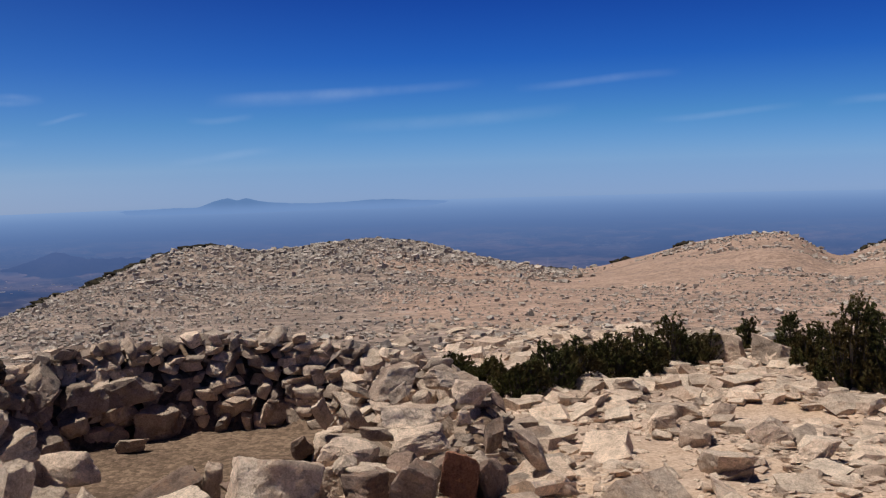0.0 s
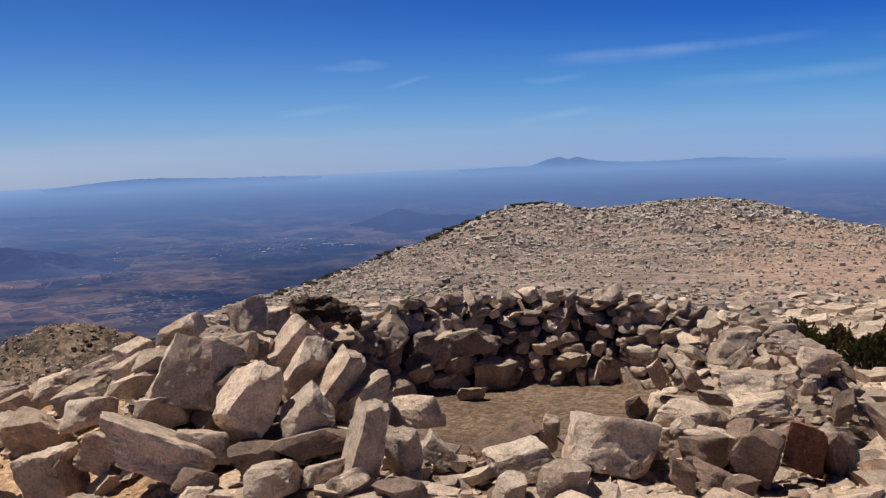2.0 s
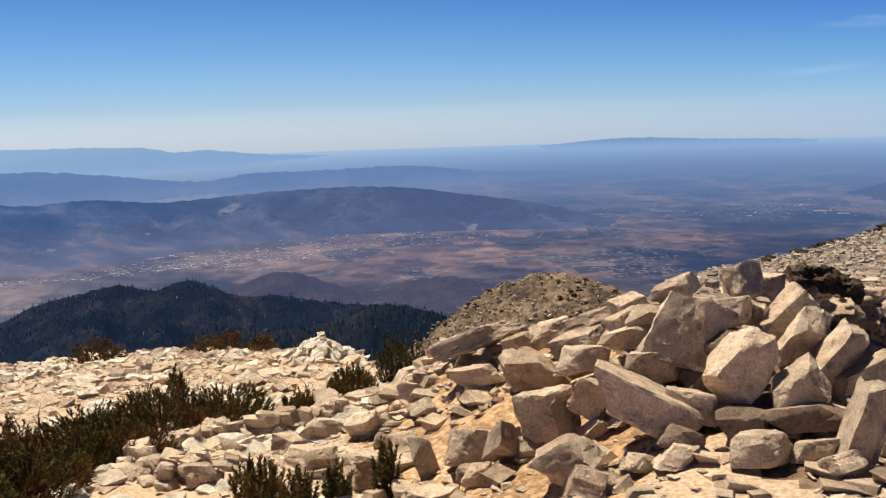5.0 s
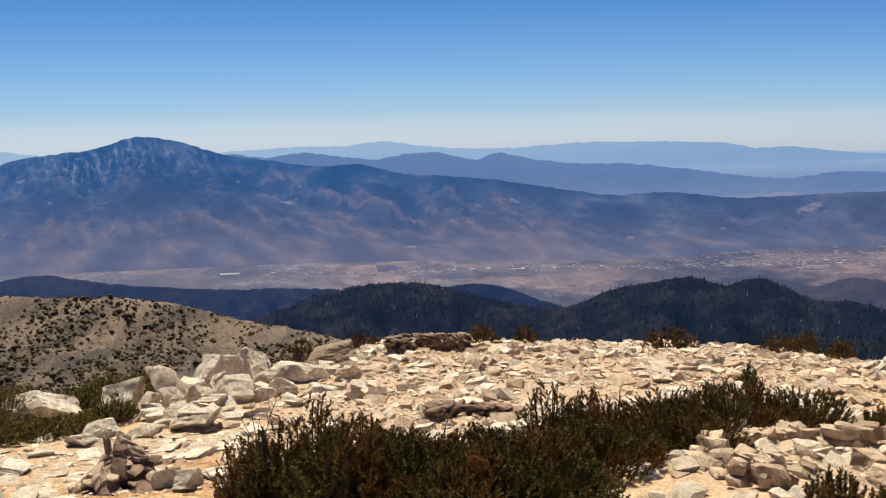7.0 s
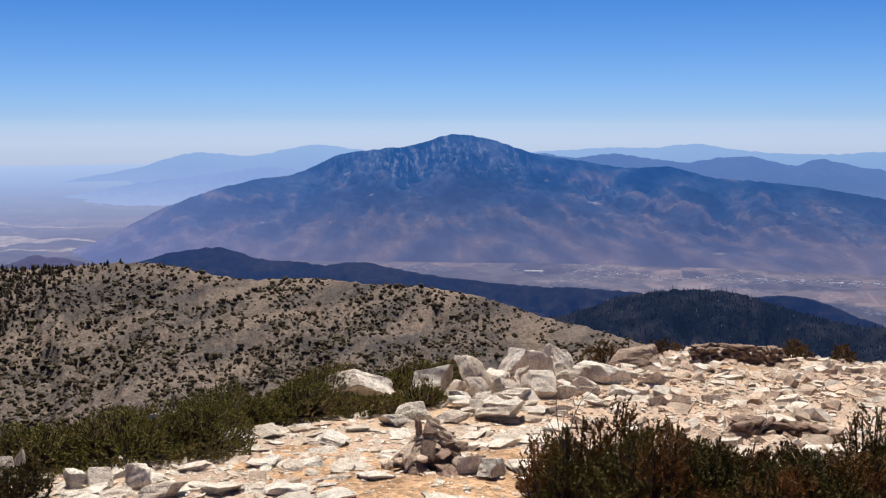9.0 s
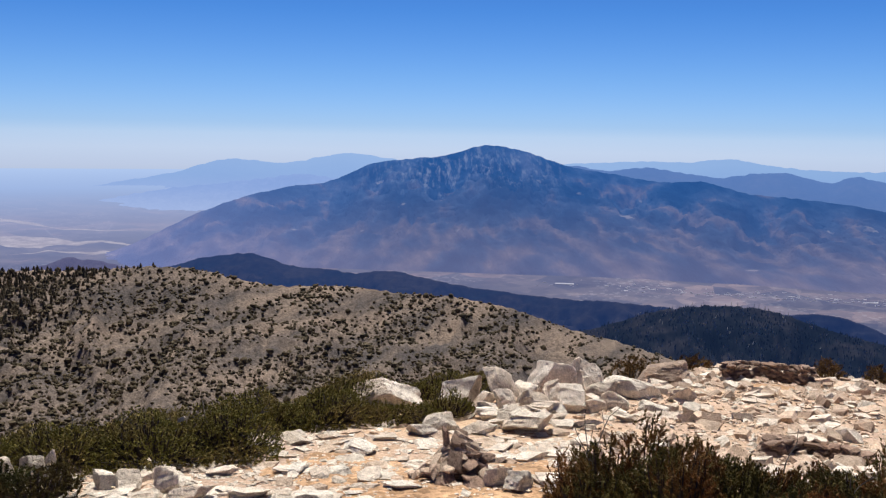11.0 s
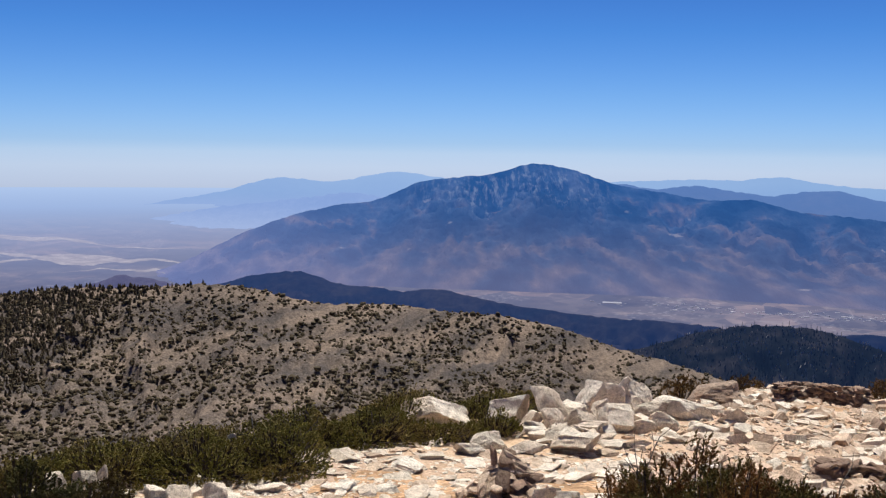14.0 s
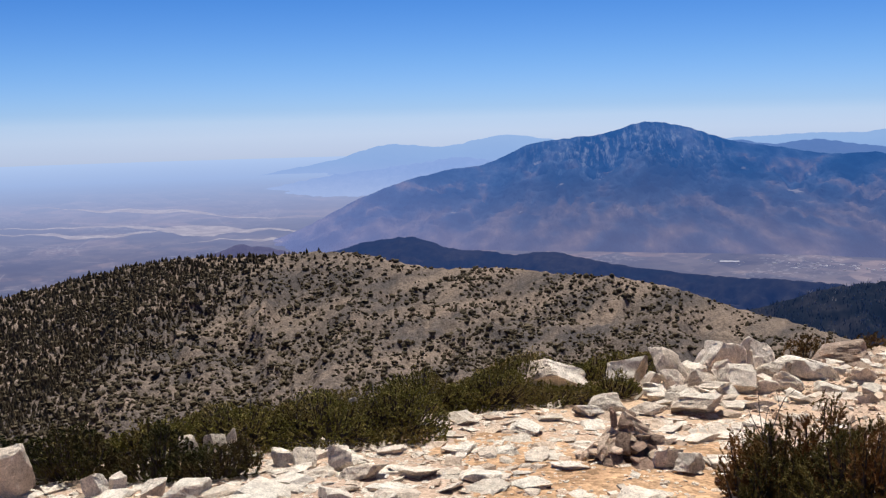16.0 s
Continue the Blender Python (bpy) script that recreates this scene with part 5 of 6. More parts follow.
def build_shrub(name, label, lobes, mat, density, seed, shoot=(0.10, 0.22), needle=0.034, width=0.009, per=38, dead=0, upright=0.55, category="shrub", spread=0.9):
    """lobes: azimuth, distance, half width along the arc, half depth, height."""
    rng = np.random.default_rng(seed)
    x0, y0 = spot(lobes[0][0], lobes[0][1])
    thing = tagged(new(name), label, category)
    thing.matrix_world = pose(x0, y0, float(ground_z(x0, y0)))
    bpy.context.view_layer.update()
    bases, axes, lens, stems_a, stems_b = [], [], [], [], []
    for az, r, hw, hd, hh in lobes:
        n = max(int(density * 4 * hw * hd), 70 if upright > 1 else 10)
        q = np.sqrt(rng.uniform(0, 1, n))
        t = rng.uniform(0, 2 * np.pi, n)
        a, b = q * np.cos(t), q * np.sin(t)
        cx, cy = spot(az, r)
        ca, sa = math.cos(radians(az)), math.sin(radians(az))
        x = cx + a * hw * ca - b * hd * sa
        y = cy + a * hw * sa + b * hd * ca
        g = ground_z(x, y)
        wave = 0.75 + 0.3 * value_noise(x * 2.7, y * 2.7, seed) + 0.22 * value_noise(x * 7, y * 7, seed + 1)
        top = hh * np.sqrt(np.clip(1 - q**3.0, 0.02, 1)) * wave
        depth = rng.uniform(0, 1, n) if upright > 1 else rng.uniform(0, 1, n) ** (2.2 if hh < 0.6 else 1.2)
        if upright > 1:
            top = hh * (1 - 0.5 * q)
        z = g + top * (1 - 0.85 * depth)
        L = rng.uniform(*shoot, n) * np.where(rng.random(n) < 0.06, 1.7, 1.0)
        out_ = 0.55 if upright > 1 else 0.8
        ax = np.stack([a * out_ * ca - b * out_ * sa, a * out_ * sa + b * out_ * ca, np.full(n, upright)], 1) + rng.normal(0, 0.22 if upright > 1 else 0.34, (n, 3))
        ax /= np.linalg.norm(ax, axis=1, keepdims=True)
        base = np.stack([x, y, z], 1) - ax * L[:, None]
        base[:, 2] = np.maximum(base[:, 2], g + 0.01)
        bases.append(base), axes.append(ax), lens.append(L)
        m = rng.random(n) < 0.25
        root = np.stack([cx + (x - cx) * 0.55, cy + (y - cy) * 0.55, g], 1)
        stems_a.append(root[m]), stems_b.append((base + ax * L[:, None] * 0.7)[m])
    base, ax, L = np.concatenate(bases), np.concatenate(axes), np.concatenate(lens)
    under("foliage", needle_mesh("foliage", base, ax, L, per, needle, width, rng, mat, spread), thing)
    a, b = np.concatenate(stems_a), np.concatenate(stems_b)
    tagged(under("stem", stick_mesh("stem", a, b, 0.009, 0.004, BARK), thing, "dark woody stems"), kind="stuff")
    for k in range(dead):
        az, r, hw, hd, hh = lobes[k % len(lobes)]
        cx, cy = spot(az + math.degrees(hw / r) * rng.uniform(-0.6, 0.6), r + rng.uniform(-hd, hd) * 0.5)
        g = float(ground_z(cx, cy))
        pts_a, pts_b, rad = [], [], []

        def grow(p, d, length, thick, level):
            for _ in range(3):
                q = p + d * length / 3
                pts_a.append(p), pts_b.append(q), rad.append(thick)
                p, d = q, d + rng.normal(0, 0.09, 3)
                d /= np.linalg.norm(d)
                if level < 2 and rng.random() < 0.8:
                    e = d + rng.normal(0, 0.4, 3)
                    grow(p, e / np.linalg.norm(e), length * 0.5, thick * 0.6, level + 1)

        d = np.array([rng.normal(0, 0.15), rng.normal(0, 0.15), 1.0])
        grow(np.array([cx, cy, g]), d / np.linalg.norm(d), hh * rng.uniform(0.6, 0.8), 0.007, 0)
        rad = np.array(rad)
        under("dead_twig", stick_mesh("dead_twig", np.array(pts_a), np.array(pts_b), rad, rad * 0.75, TWIG), thing, "bare grey dead twig")
    return thing


build_shrub("dwarf_pine", "wide dense dwarf pine thicket with rusty tips on gravel",
            [(79.6, 7.0, 0.26, 0.4, 0.88), (81.4, 7.0, 0.32, 0.5, 0.72), (82.9, 7.0, 0.22, 0.4, 0.62), (74.5, 7.0, 0.6, 0.8, 0.5), (68.0, 7.0, 0.6, 0.8, 0.5), (63.0, 7.9, 0.5, 0.6, 0.6), (66.0, 8.3, 0.36, 0.4, 0.86), (58.2, 8.7, 0.4, 0.5, 0.52), (77.6, 6.6, 0.45, 0.4, 0.58), (71.0, 6.4, 0.5, 0.4, 0.42), (66.3, 6.6, 0.5, 0.4, 0.44), (60.8, 8.3, 0.42, 0.36, 0.52), (57.6, 8.4, 0.36, 0.34, 0.5)], PINE, 560, 101, (0.08, 0.2), 0.029, 0.009, 40, dead=5, upright=1.0, spread=0.85)
build_shrub("dwarf_pine", "low dark green dwarf pine mat spreading behind stones",
            [(64.0, 8.8, 0.4, 0.6, 0.55), (60.0, 9.2, 0.5, 0.7, 0.52), (56.0, 9.6, 0.5, 0.7, 0.55), (52.4, 9.9, 0.45, 0.5, 0.44)], PINE, 520, 102, (0.08, 0.18), 0.029, 0.009, 38, dead=2, upright=1.0, spread=0.85)
build_shrub("dwarf_pine", "long dark dwarf pine hedge below the talus slope",
            [(-8.6, 10.4, 0.32, 0.35, 0.5), (-10.3, 10.8, 0.32, 0.35, 0.54), (-12.0, 11.2, 0.3, 0.35, 0.5), (-13.6, 11.7, 0.34, 0.35, 0.56), (-15.3, 12.2, 0.3, 0.35, 0.52), (-16.8, 12.8, 0.3, 0.35, 0.56), (-18.3, 13.4, 0.28, 0.3, 0.53), (-5.0, 12.2, 0.28, 0.25, 0.3), (-6.6, 11.6, 0.25, 0.25, 0.32)], PINE_DARK, 900, 103, (0.05, 0.13), 0.038, 0.013, 30, upright=0.65, spread=0.85)
build_shrub("dwarf_pine", "dense dark dwarf pine among sunlit boulders",
            [(-24.0, 13.0, 0.3, 0.35, 0.72), (-25.9, 11.6, 0.4, 0.4, 0.98), (-28.2, 11.6, 0.55, 0.5, 1.02), (-20.6, 14.6, 0.2, 0.2, 0.6), (-22.7, 14.0, 0.2, 0.25, 0.64)], PINE_DARK, 1000, 104, (0.06, 0.15), 0.042, 0.014, 32, upright=0.65, spread=0.85)
build_shrub("low_shrub", "low green mountain shrub mat edging the sandy ground",
            [(101.2, 9.4, 0.5, 0.9, 0.46), (105.0, 9.25, 0.65, 0.88, 0.45), (109.5, 9.4, 0.6, 0.85, 0.42), (114.0, 9.6, 0.6, 0.75, 0.4), (119.0, 9.6, 0.6, 0.75, 0.4), (123.0, 9.6, 0.6, 0.7, 0.4), (105.0, 10.4, 1.0, 0.5, 0.38)], CHAPARRAL, 860, 105, (0.04, 0.09), 0.02, 0.011, 18, dead=9)
build_shrub("low_shrub", "low green mountain shrub mat behind bleached boulders",
            [(96.5, 10.9, 0.65, 0.75, 0.46), (92.5, 11.0, 0.7, 0.4, 0.26), (99.5, 10.6, 0.55, 0.7, 0.46), (94.5, 12.2, 0.7, 0.5, 0.42), (89.8, 13.2, 0.9, 0.5, 0.42), (89.2, 11.5, 0.35, 0.35, 0.34)], CHAPARRAL, 1000, 106, (0.04, 0.09), 0.02, 0.011, 18, dead=1)
build_shrub("low_shrub", "small dark green shrub among pale stones",
            [(111.2, 8.05, 0.38, 0.32, 0.44), (114.4, 8.3, 0.4, 0.35, 0.44), (118.0, 8.5, 0.45, 0.4, 0.44), (121.5, 8.7, 0.45, 0.4, 0.44)], PINE_DARK, 700, 107, (0.05, 0.12), 0.03, 0.011, 26)
for k, (az, r, w, h) in enumerate([(45.5, 11.4, 0.3, 0.42), (48.5, 10.0, 0.18, 0.32), (51.3, 6.5, 0.2, 0.42), (44.3, 6.45, 0.1, 0.52), (47.0, 6.4, 0.1, 0.42), (49.2, 6.3, 0.14, 0.4), (43.2, 12.4, 0.22, 0.8), (41.9, 12.8, 0.18, 0.85), (54.9, 12.6, 0.12, 0.4)]):
    build_shrub("pine_sapling", "small upright pine sapling growing between stones", [(az, r, w, w, h)], PINE_DARK if k > 5 else PINE, 900 if w < 0.15 else 700, 120 + k, (0.08, 0.17), 0.034, 0.01, 40, upright=1.4)
for k, (az, r, w) in enumerate([(58.6, 20.6, 0.6), (68.6, 22.2, 0.35), (66.3, 22.4, 0.3), (52.3, 20.0, 0.6), (50.0, 18.6, 0.3), (76.4, 21.0, 0.8), (79.0, 17.5, 0.7)]):
    build_shrub("dry_shrub", "low dry rust-brown shrub at the plateau edge", [(az, r, w, 0.5, 0.5)], DRY, 150, 140 + k, (0.1, 0.2), 0.05, 0.012, 40)


# ---- loose stones on the summit ground ----
def scatter(n, az_span, r_span, seed):
    rng = np.random.default_rng(seed)
    az = rng.uniform(*az_span, n)
    r = np.sqrt(rng.uniform(r_span[0] ** 2, r_span[1] ** 2, n))
    x, y = spot(az, r)
    return rng, az, r, x, y


def loose_stones():
    near, rest, pale = [], [], []
    for n, az_s, r_s, seed, smallest, biggest in ((17000, (-32, -4), (5.2, 17), 1, 0.033, 0.32), (46000, (44, 82), (8, 24.5), 2, 0.026, 0.24),
                                                  (15000, (82, 124), (5.0, 11.5), 3, 0.022, 0.26), (6500, (29, 50), (5.2, 11), 4, 0.028, 0.2),
                                                  (1500, (-32, 30), (9, 20), 5, 0.07, 0.35), (900, (-2, 20), (5.2, 6.6), 6, 0.05, 0.2), (1500, (17, 46), (5.2, 9.6), 7, 0.055, 0.22), (1500, (44, 84), (5.0, 9), 8, 0.05, 0.25), (700, (-180, 180), (1.2, 7), 9, 0.03, 0.12)):
        rng, az, r, x, y = scatter(n, az_s, r_s, seed + 200)
        z = ground_z(x, y)
        patch = fbm(x * 0.55, y * 0.55, 3, 77)
        q = ((x - BOWL[0]) / 1.75) ** 2 + ((y - BOWL[1]) / 1.35) ** 2
        px, py = spot(84.2, 8.4)
        bare = np.exp(-((x - px) ** 2 + (y - py) ** 2) / 0.35)
        px, py = spot(41.2, 7.0)
        bare = bare + 0.75 * np.exp(-((x - px) ** 2 + (y - py) ** 2) / 0.35)
        px, py = spot(72.0, 17.7)
        bare = bare + np.exp(-((x - px) ** 2 + (y - py) ** 2) / 1.1)
        keep = (rng.uniform(-0.8, 0.9, n) < patch + 0.25) & (q > 1.0) & (bare < rng.uniform(0.3, 0.75, n))
        s = np.minimum(smallest * rng.uniform(0, 1, n) ** -0.55, biggest)
        for k in np.nonzero(keep)[0]:
            flat = rng.uniform(0.25, 0.6) if seed == 2 else rng.uniform(0.12, 0.34) if az[k] > 44 else rng.uniform(0.2, 0.5)
            row = (x[k], y[k], z[k] - s[k] * flat * 0.2, s[k] * rng.uniform(0.9, 1.6), s[k], s[k] * flat, rng.uniform(0, 6.28), rng.normal(0, 0.42 if seed == 2 else 0.2 if az[k] > 44 else 0.3), rng.integers(16))
            if r[k] < 8.6 and s[k] > 0.11 and len(near) < 300 and seed != 7 and (az[k] > 44 or s[k] < 0.2):
                near.append((row, az[k]))
            elif az[k] > 44 and rng.random() < (0.8 if az[k] > 82 else 0.35):
                pale.append(row)
            else:
                rest.append(row)
    joined_rocks("loose_stones", rest, ROCK, "loose tan granite stones littering the summit ground")
    joined_rocks("loose_stones", pale, ROCK_WHITE, "pale flat granite stones covering the plateau")
    for (x, y, z, w, d, h, spin, tilt, k), az in near:
        stone(ground, MID[int(k)], turned(x, y, z, w, d, h, math.degrees(spin), math.degrees(tilt)), ROCK_WHITE if az > 44 else ROCK)


def talus():
    rng, az, r, x, y = scatter(170000, (-30, 27), (15, 128), 300)
    edge = nodes_at(EDGE, az)
    body = 0.55 * fbm(x * 0.06, y * 0.06, 3, 15) + 0.9 * np.exp(-((az + 1) / 7.5) ** 2 - ((r - 112) / 30) ** 2) + 0.35 * smooth(0, 14, az) - 0.2 * (1 - smooth(-9, -3, az)) - 0.6 * smooth(-8, -15, az) * smooth(60, 85, r) + 0.7 * np.exp(-((az + 22.5) / 2.6) ** 2 - ((r - 128) / 14) ** 2)
    keep = (rng.uniform(-0.3, 1.0, len(az)) < body + 0.3) & (r < edge * 1.03) & (rng.uniform(0, 1, len(az)) < 16 / r + 0.4)
    z = ground_z(x, y)
    rows = []
    for k in np.nonzero(keep)[0]:
        s = min(0.12 * rng.uniform(0.02, 1) ** -0.42, 0.55) * (0.36 + 0.8 * smooth(30, 105, r[k]))
        flat = rng.uniform(0.45, 0.95)
        rows.append((x[k], y[k], z[k] - s * flat * 0.2, s * rng.uniform(0.9, 1.5), s, s * flat, rng.uniform(0, 6.28), rng.normal(0, 0.25), rng.integers(16)))
    joined_rocks("talus", rows, ROCK_TALUS, "grey granite talus blocks spread over the rounded hill")


# ---- shrubs and trees of the slopes beyond ----
def clump(rng, n, tall=1.0):
    """A ragged shrub or crown of small leaf clusters."""
    bm = bmesh.new()
    bmesh.ops.create_icosphere(bm, subdivisions=1, radius=0.42)
    jag = {v.index: rng.uniform(0.7, 1.3) for v in bm.verts}
    body = np.array([[np.array(v.co) * jag[v.index] for v in f.verts] for f in bm.faces])
    bm.free()
    body[:, :, 2] = body[:, :, 2] * tall + 0.2
    v = rng.normal(size=(n, 3))
    v /= np.linalg.norm(v, axis=1, keepdims=True)
    v[:, 2] = np.abs(v[:, 2]) * tall
    sprigs = (v * 0.45)[:, None] + rng.normal(size=(n, 3, 3)) * 0.11
    return np.concatenate([body, sprigs]).reshape(-1, 3)


def conifer(rng, n):
    tris = []
    for k in range(n):
        low, high = k / n * 0.86 + 0.03, min(1.0, k / n + 0.42)
        wide = 0.24 * (1.08 - low)
        t = np.linspace(0, 2 * np.pi, 7)[:-1] + rng.uniform(0, 1)
        rim = np.stack([np.cos(t) * wide * rng.uniform(0.6, 1.25, 6), np.sin(t) * wide * rng.uniform(0.6, 1.25, 6), low + rng.normal(0, 0.03, 6)], 1)
        tip = np.array([rng.normal(0, 0.015), rng.normal(0, 0.015), high])
        tris += [[rim[q], rim[(q + 1) % 6], tip] for q in range(6)]
    return np.array(tris).reshape(-1, 3)


def plant_stuff(name, label, xyz, size, shapes, mat, seed, category):
    rng = np.random.default_rng(seed)
    out = []
    for (x, y, z), s in zip(xyz, size):
        p = shapes[int(rng.integers(len(shapes)))]
        a = rng.uniform(0, 6.28)
        c, q = math.cos(a), math.sin(a)
        out.append(np.stack([(p[:, 0] * c - p[:, 1] * q) * s[0] + x, (p[:, 0] * q + p[:, 1] * c) * s[0] + y, p[:, 2] * s[1] + z], 1))
    v = np.concatenate(out)
    return tagged(new(name, mesh_from(name, v, np.arange(len(v)).reshape(-1, 3), mat)), label, category, kind="stuff")


def on_mesh(ob, n, seed, keep):
    """Random places on a slope that faces the summit."""
    rng = np.random.default_rng(seed)
    me = ob.data
    co = np.empty(len(me.vertices) * 3, np.float32)
    me.vertices.foreach_get("co", co)
    co = co.reshape(-1, 3)
    v = co[rng.integers(len(co), size=n)] + rng.normal(0, 0.6, (n, 3)) * [1, 1, 0]
    az = np.degrees(np.arctan2(-v[:, 0], v[:, 1]))
    return v[keep(rng, az, np.hypot(v[:, 0], v[:, 1]), v)]


_rng = np.random.default_rng(5)
CLUMPS = [clump(_rng, 6, 0.85) for _ in range(8)]
CONIFERS = [conifer(_rng, 4) for _ in range(8)]
FAR_SHRUB = needle_material("krummholz_leaves", (0.04, 0.035, 0.022), (0.078, 0.064, 0.038), (0.115, 0.082, 0.052), 0.6)
CREST_LEAF = needle_material("dark_crest_leaves", (0.012, 0.011, 0.007), (0.026, 0.023, 0.014), (0.05, 0.035, 0.02), 0.4)
SNAG = plain_wood("weathered_snag_wood", (0.3, 0.3, 0.31), (0.55, 0.54, 0.54))


def slope_plants():
    def thick(v):
        a, b = v[:, 0] * 0.82 - v[:, 1] * 0.57, v[:, 0] * 0.57 + v[:, 1] * 0.82
        return 0.75 * fbm(a * 0.035, b * 0.1, 4, 8) + 0.35 * fbm(a * 0.012, b * 0.02, 2, 18)

    p = on_mesh(scree_ridge, 50000, 61, lambda rng, az, r, v: (r < 425) & (rng.uniform(-0.55, 1.35, len(az)) < thick(v) + 0.1 + 0.008 * (az - 92) + 0.25 * np.clip((325 - r) / 80, -0.3, 1)))
    rng = np.random.default_rng(62)
    w = 0.98 * rng.uniform(0.05, 1, len(p)) ** -0.4
    plant_stuff("ridge_shrubs", "dark krummholz shrubs dotting the scree ridge", p - [0, 0, 0.15], np.stack([w, w * 1.05], 1), CLUMPS, FAR_SHRUB, 63, "shrubs")
    p = on_mesh(scree_ridge, 42000, 64, lambda rng, az, r, v: (r > 300) & (r < 440) & (az > 104.5 + rng.normal(2, 1.8, len(az)) + (425 - r) * 0.1))
    h = rng.uniform(1.2, 2.7, len(p))
    plant_stuff("ridge_conifers", "dark conifers crowding the end of the ridge", p - [0, 0, 0.3], np.stack([h * 1.5, h * 0.9], 1), CONIFERS, FAR_SHRUB, 65, "trees")
    p = on_mesh(forested_hill, 14000, 66, lambda rng, az, r, v: (r > 950) & (r < 1330) & (rng.random(len(az)) < 0.75))
    h = rng.uniform(2.0, 4.2, len(p))
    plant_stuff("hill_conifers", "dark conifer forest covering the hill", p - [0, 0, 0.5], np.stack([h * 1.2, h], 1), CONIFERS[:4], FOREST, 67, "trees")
    q = on_mesh(forested_hill, 9500, 68, lambda rng, az, r, v: (r > 950) & (r < 1320))
    top = q + np.stack([rng.normal(0, 0.6, len(q)), rng.normal(0, 0.6, len(q)), rng.uniform(2.5, 5.5, len(q))], 1)
    tagged(new("dead_trees", stick_mesh("dead_trees", q, top, 0.46, 0.24, SNAG)), "pale dead trunks standing in the dark forest", "trees", kind="stuff")
    p = on_mesh(snag_hill, 5200, 73, lambda rng, az, r, v: (r > 370) & (r < 475))
    h = rng.uniform(1.0, 2.3, len(p))
    plant_stuff("slope_conifers", "dark conifers on the burnt slope", p - [0, 0, 0.3], np.stack([h * 1.1, h], 1), CONIFERS[:4], FOREST, 74, "trees")
    q = on_mesh(snag_hill, 2600, 75, lambda rng, az, r, v: (r > 365) & (r < 470) & (np.abs(az - 44.5) < 9))
    top = q + np.stack([rng.normal(0, 0.2, len(q)), rng.normal(0, 0.2, len(q)), rng.uniform(1.4, 3.2, len(q))], 1)
    tagged(new("dead_trees", stick_mesh("dead_trees", q, top, 0.16, 0.06, SNAG)), "grey burnt trunks standing below the plateau", "trees", kind="stuff")
    p = on_mesh(rocky_dome, 1500, 69, lambda rng, az, r, v: (r < 168) & (rng.random(len(az)) < 0.7))
    w = rng.uniform(0.35, 1.2, len(p))
    plant_stuff("dome_shrubs", "small dark shrubs scattered on the brown dome", p - [0, 0, 0.1], np.stack([w, w * 0.6], 1), CLUMPS, FAR_SHRUB, 70, "shrubs")
    p = on_mesh(rocky_dome, 9000, 76, lambda rng, az, r, v: (r < 168) & (rng.random(len(az)) < 0.85))
    s = 0.16 * rng.uniform(0.03, 1, len(p)) ** -0.45
    joined_rocks("dome_rocks", [(x, y, z - 0.1, w * 1.3, w, w * 0.7, a, t, k) for (x, y, z), w, a, t, k in zip(p, s, rng.uniform(0, 6.28, len(p)), rng.normal(0, 0.3, len(p)), rng.integers(0, 16, len(p)))],
                 ROCK_GREY, "brown broken rocks covering the dome")
    # mats of shrubs along the crest of the near hill
    rng = np.random.default_rng(71)
    az = np.concatenate([rng.normal(11.5, 2.4, 170), rng.uniform(8, 26, 75), rng.normal(1.6, 0.6, 18), rng.normal(-1.2, 0.7, 40), rng.normal(4.2, 0.4, 8), rng.normal(-10.5, 0.5, 10), rng.normal(-17.3, 0.4, 14), rng.normal(-14.0, 0.5, 10), rng.uniform(-29, -26, 50)])
    az = az[(az > -30) & (az < 24)]
    r = nodes_at(EDGE, az) * rng.uniform(0.94, 1.03, len(az))
    x, y = spot(az, r)
    w = rng.uniform(0.35, 1.35, len(az)) * np.clip(r / 105, 0.25, 1)
    plant_stuff("crest_shrubs", "dark low shrubs hugging the crest of the hill", np.stack([x, y, ground_z(x, y) - 0.05], 1), np.stack([w * 1.4, w * 0.8], 1), CLUMPS, CREST_LEAF, 72, "shrubs")


def build_log():
    """The dark rotten stump on the windbreak."""
    x, y = spot(20.2, 8.6)
    bm = bmesh.new()
    rings = []
    for i in range(27):
        s = i / 26
        ring = []
        for j in range(28):
            t = 2 * math.pi * j / 28
            p = Vector((math.cos(t) * 1.5, math.sin(t) * 1.5, s * 5))
            rad = (0.135 - 0.04 * s) * (1 + 0.6 * noise.noise(p) + 0.35 * noise.noise(p * 3.1) + 0.15 * noise.noise(p * 8))
            ring.append(bm.verts.new(((s - 0.5) * 0.46 + 0.05 * noise.noise(p * 2), rad * math.cos(t), rad * math.sin(t) + 0.06 * math.sin(s * 4))))
        rings.append(ring)
    for a, b in zip(rings, rings[1:]):
        for j in range(28):
            bm.faces.new((a[j], a[(j + 1) % 28], b[(j + 1) % 28], b[j]))
    bm.faces.new(rings[0]), bm.faces.new(rings[-1])
    bmesh.ops.recalc_face_normals(bm, faces=bm.faces)
    me = bpy.data.meshes.new("rotten_log")
    bm.to_mesh(me)
    bm.free()
    me.materials.append(CHAR)
    ob = new("rotten_log", me)
    ob.matrix_world = pose(x, y, 0.27, 0, 8, 15) @ Matrix.Diagonal((1.1, 0.9, 0.72, 1))
    tagged(ob, "short dark rotten log lying on the stacked stones", "log")


build_log()
slope_plants()
talus()
loose_stones()


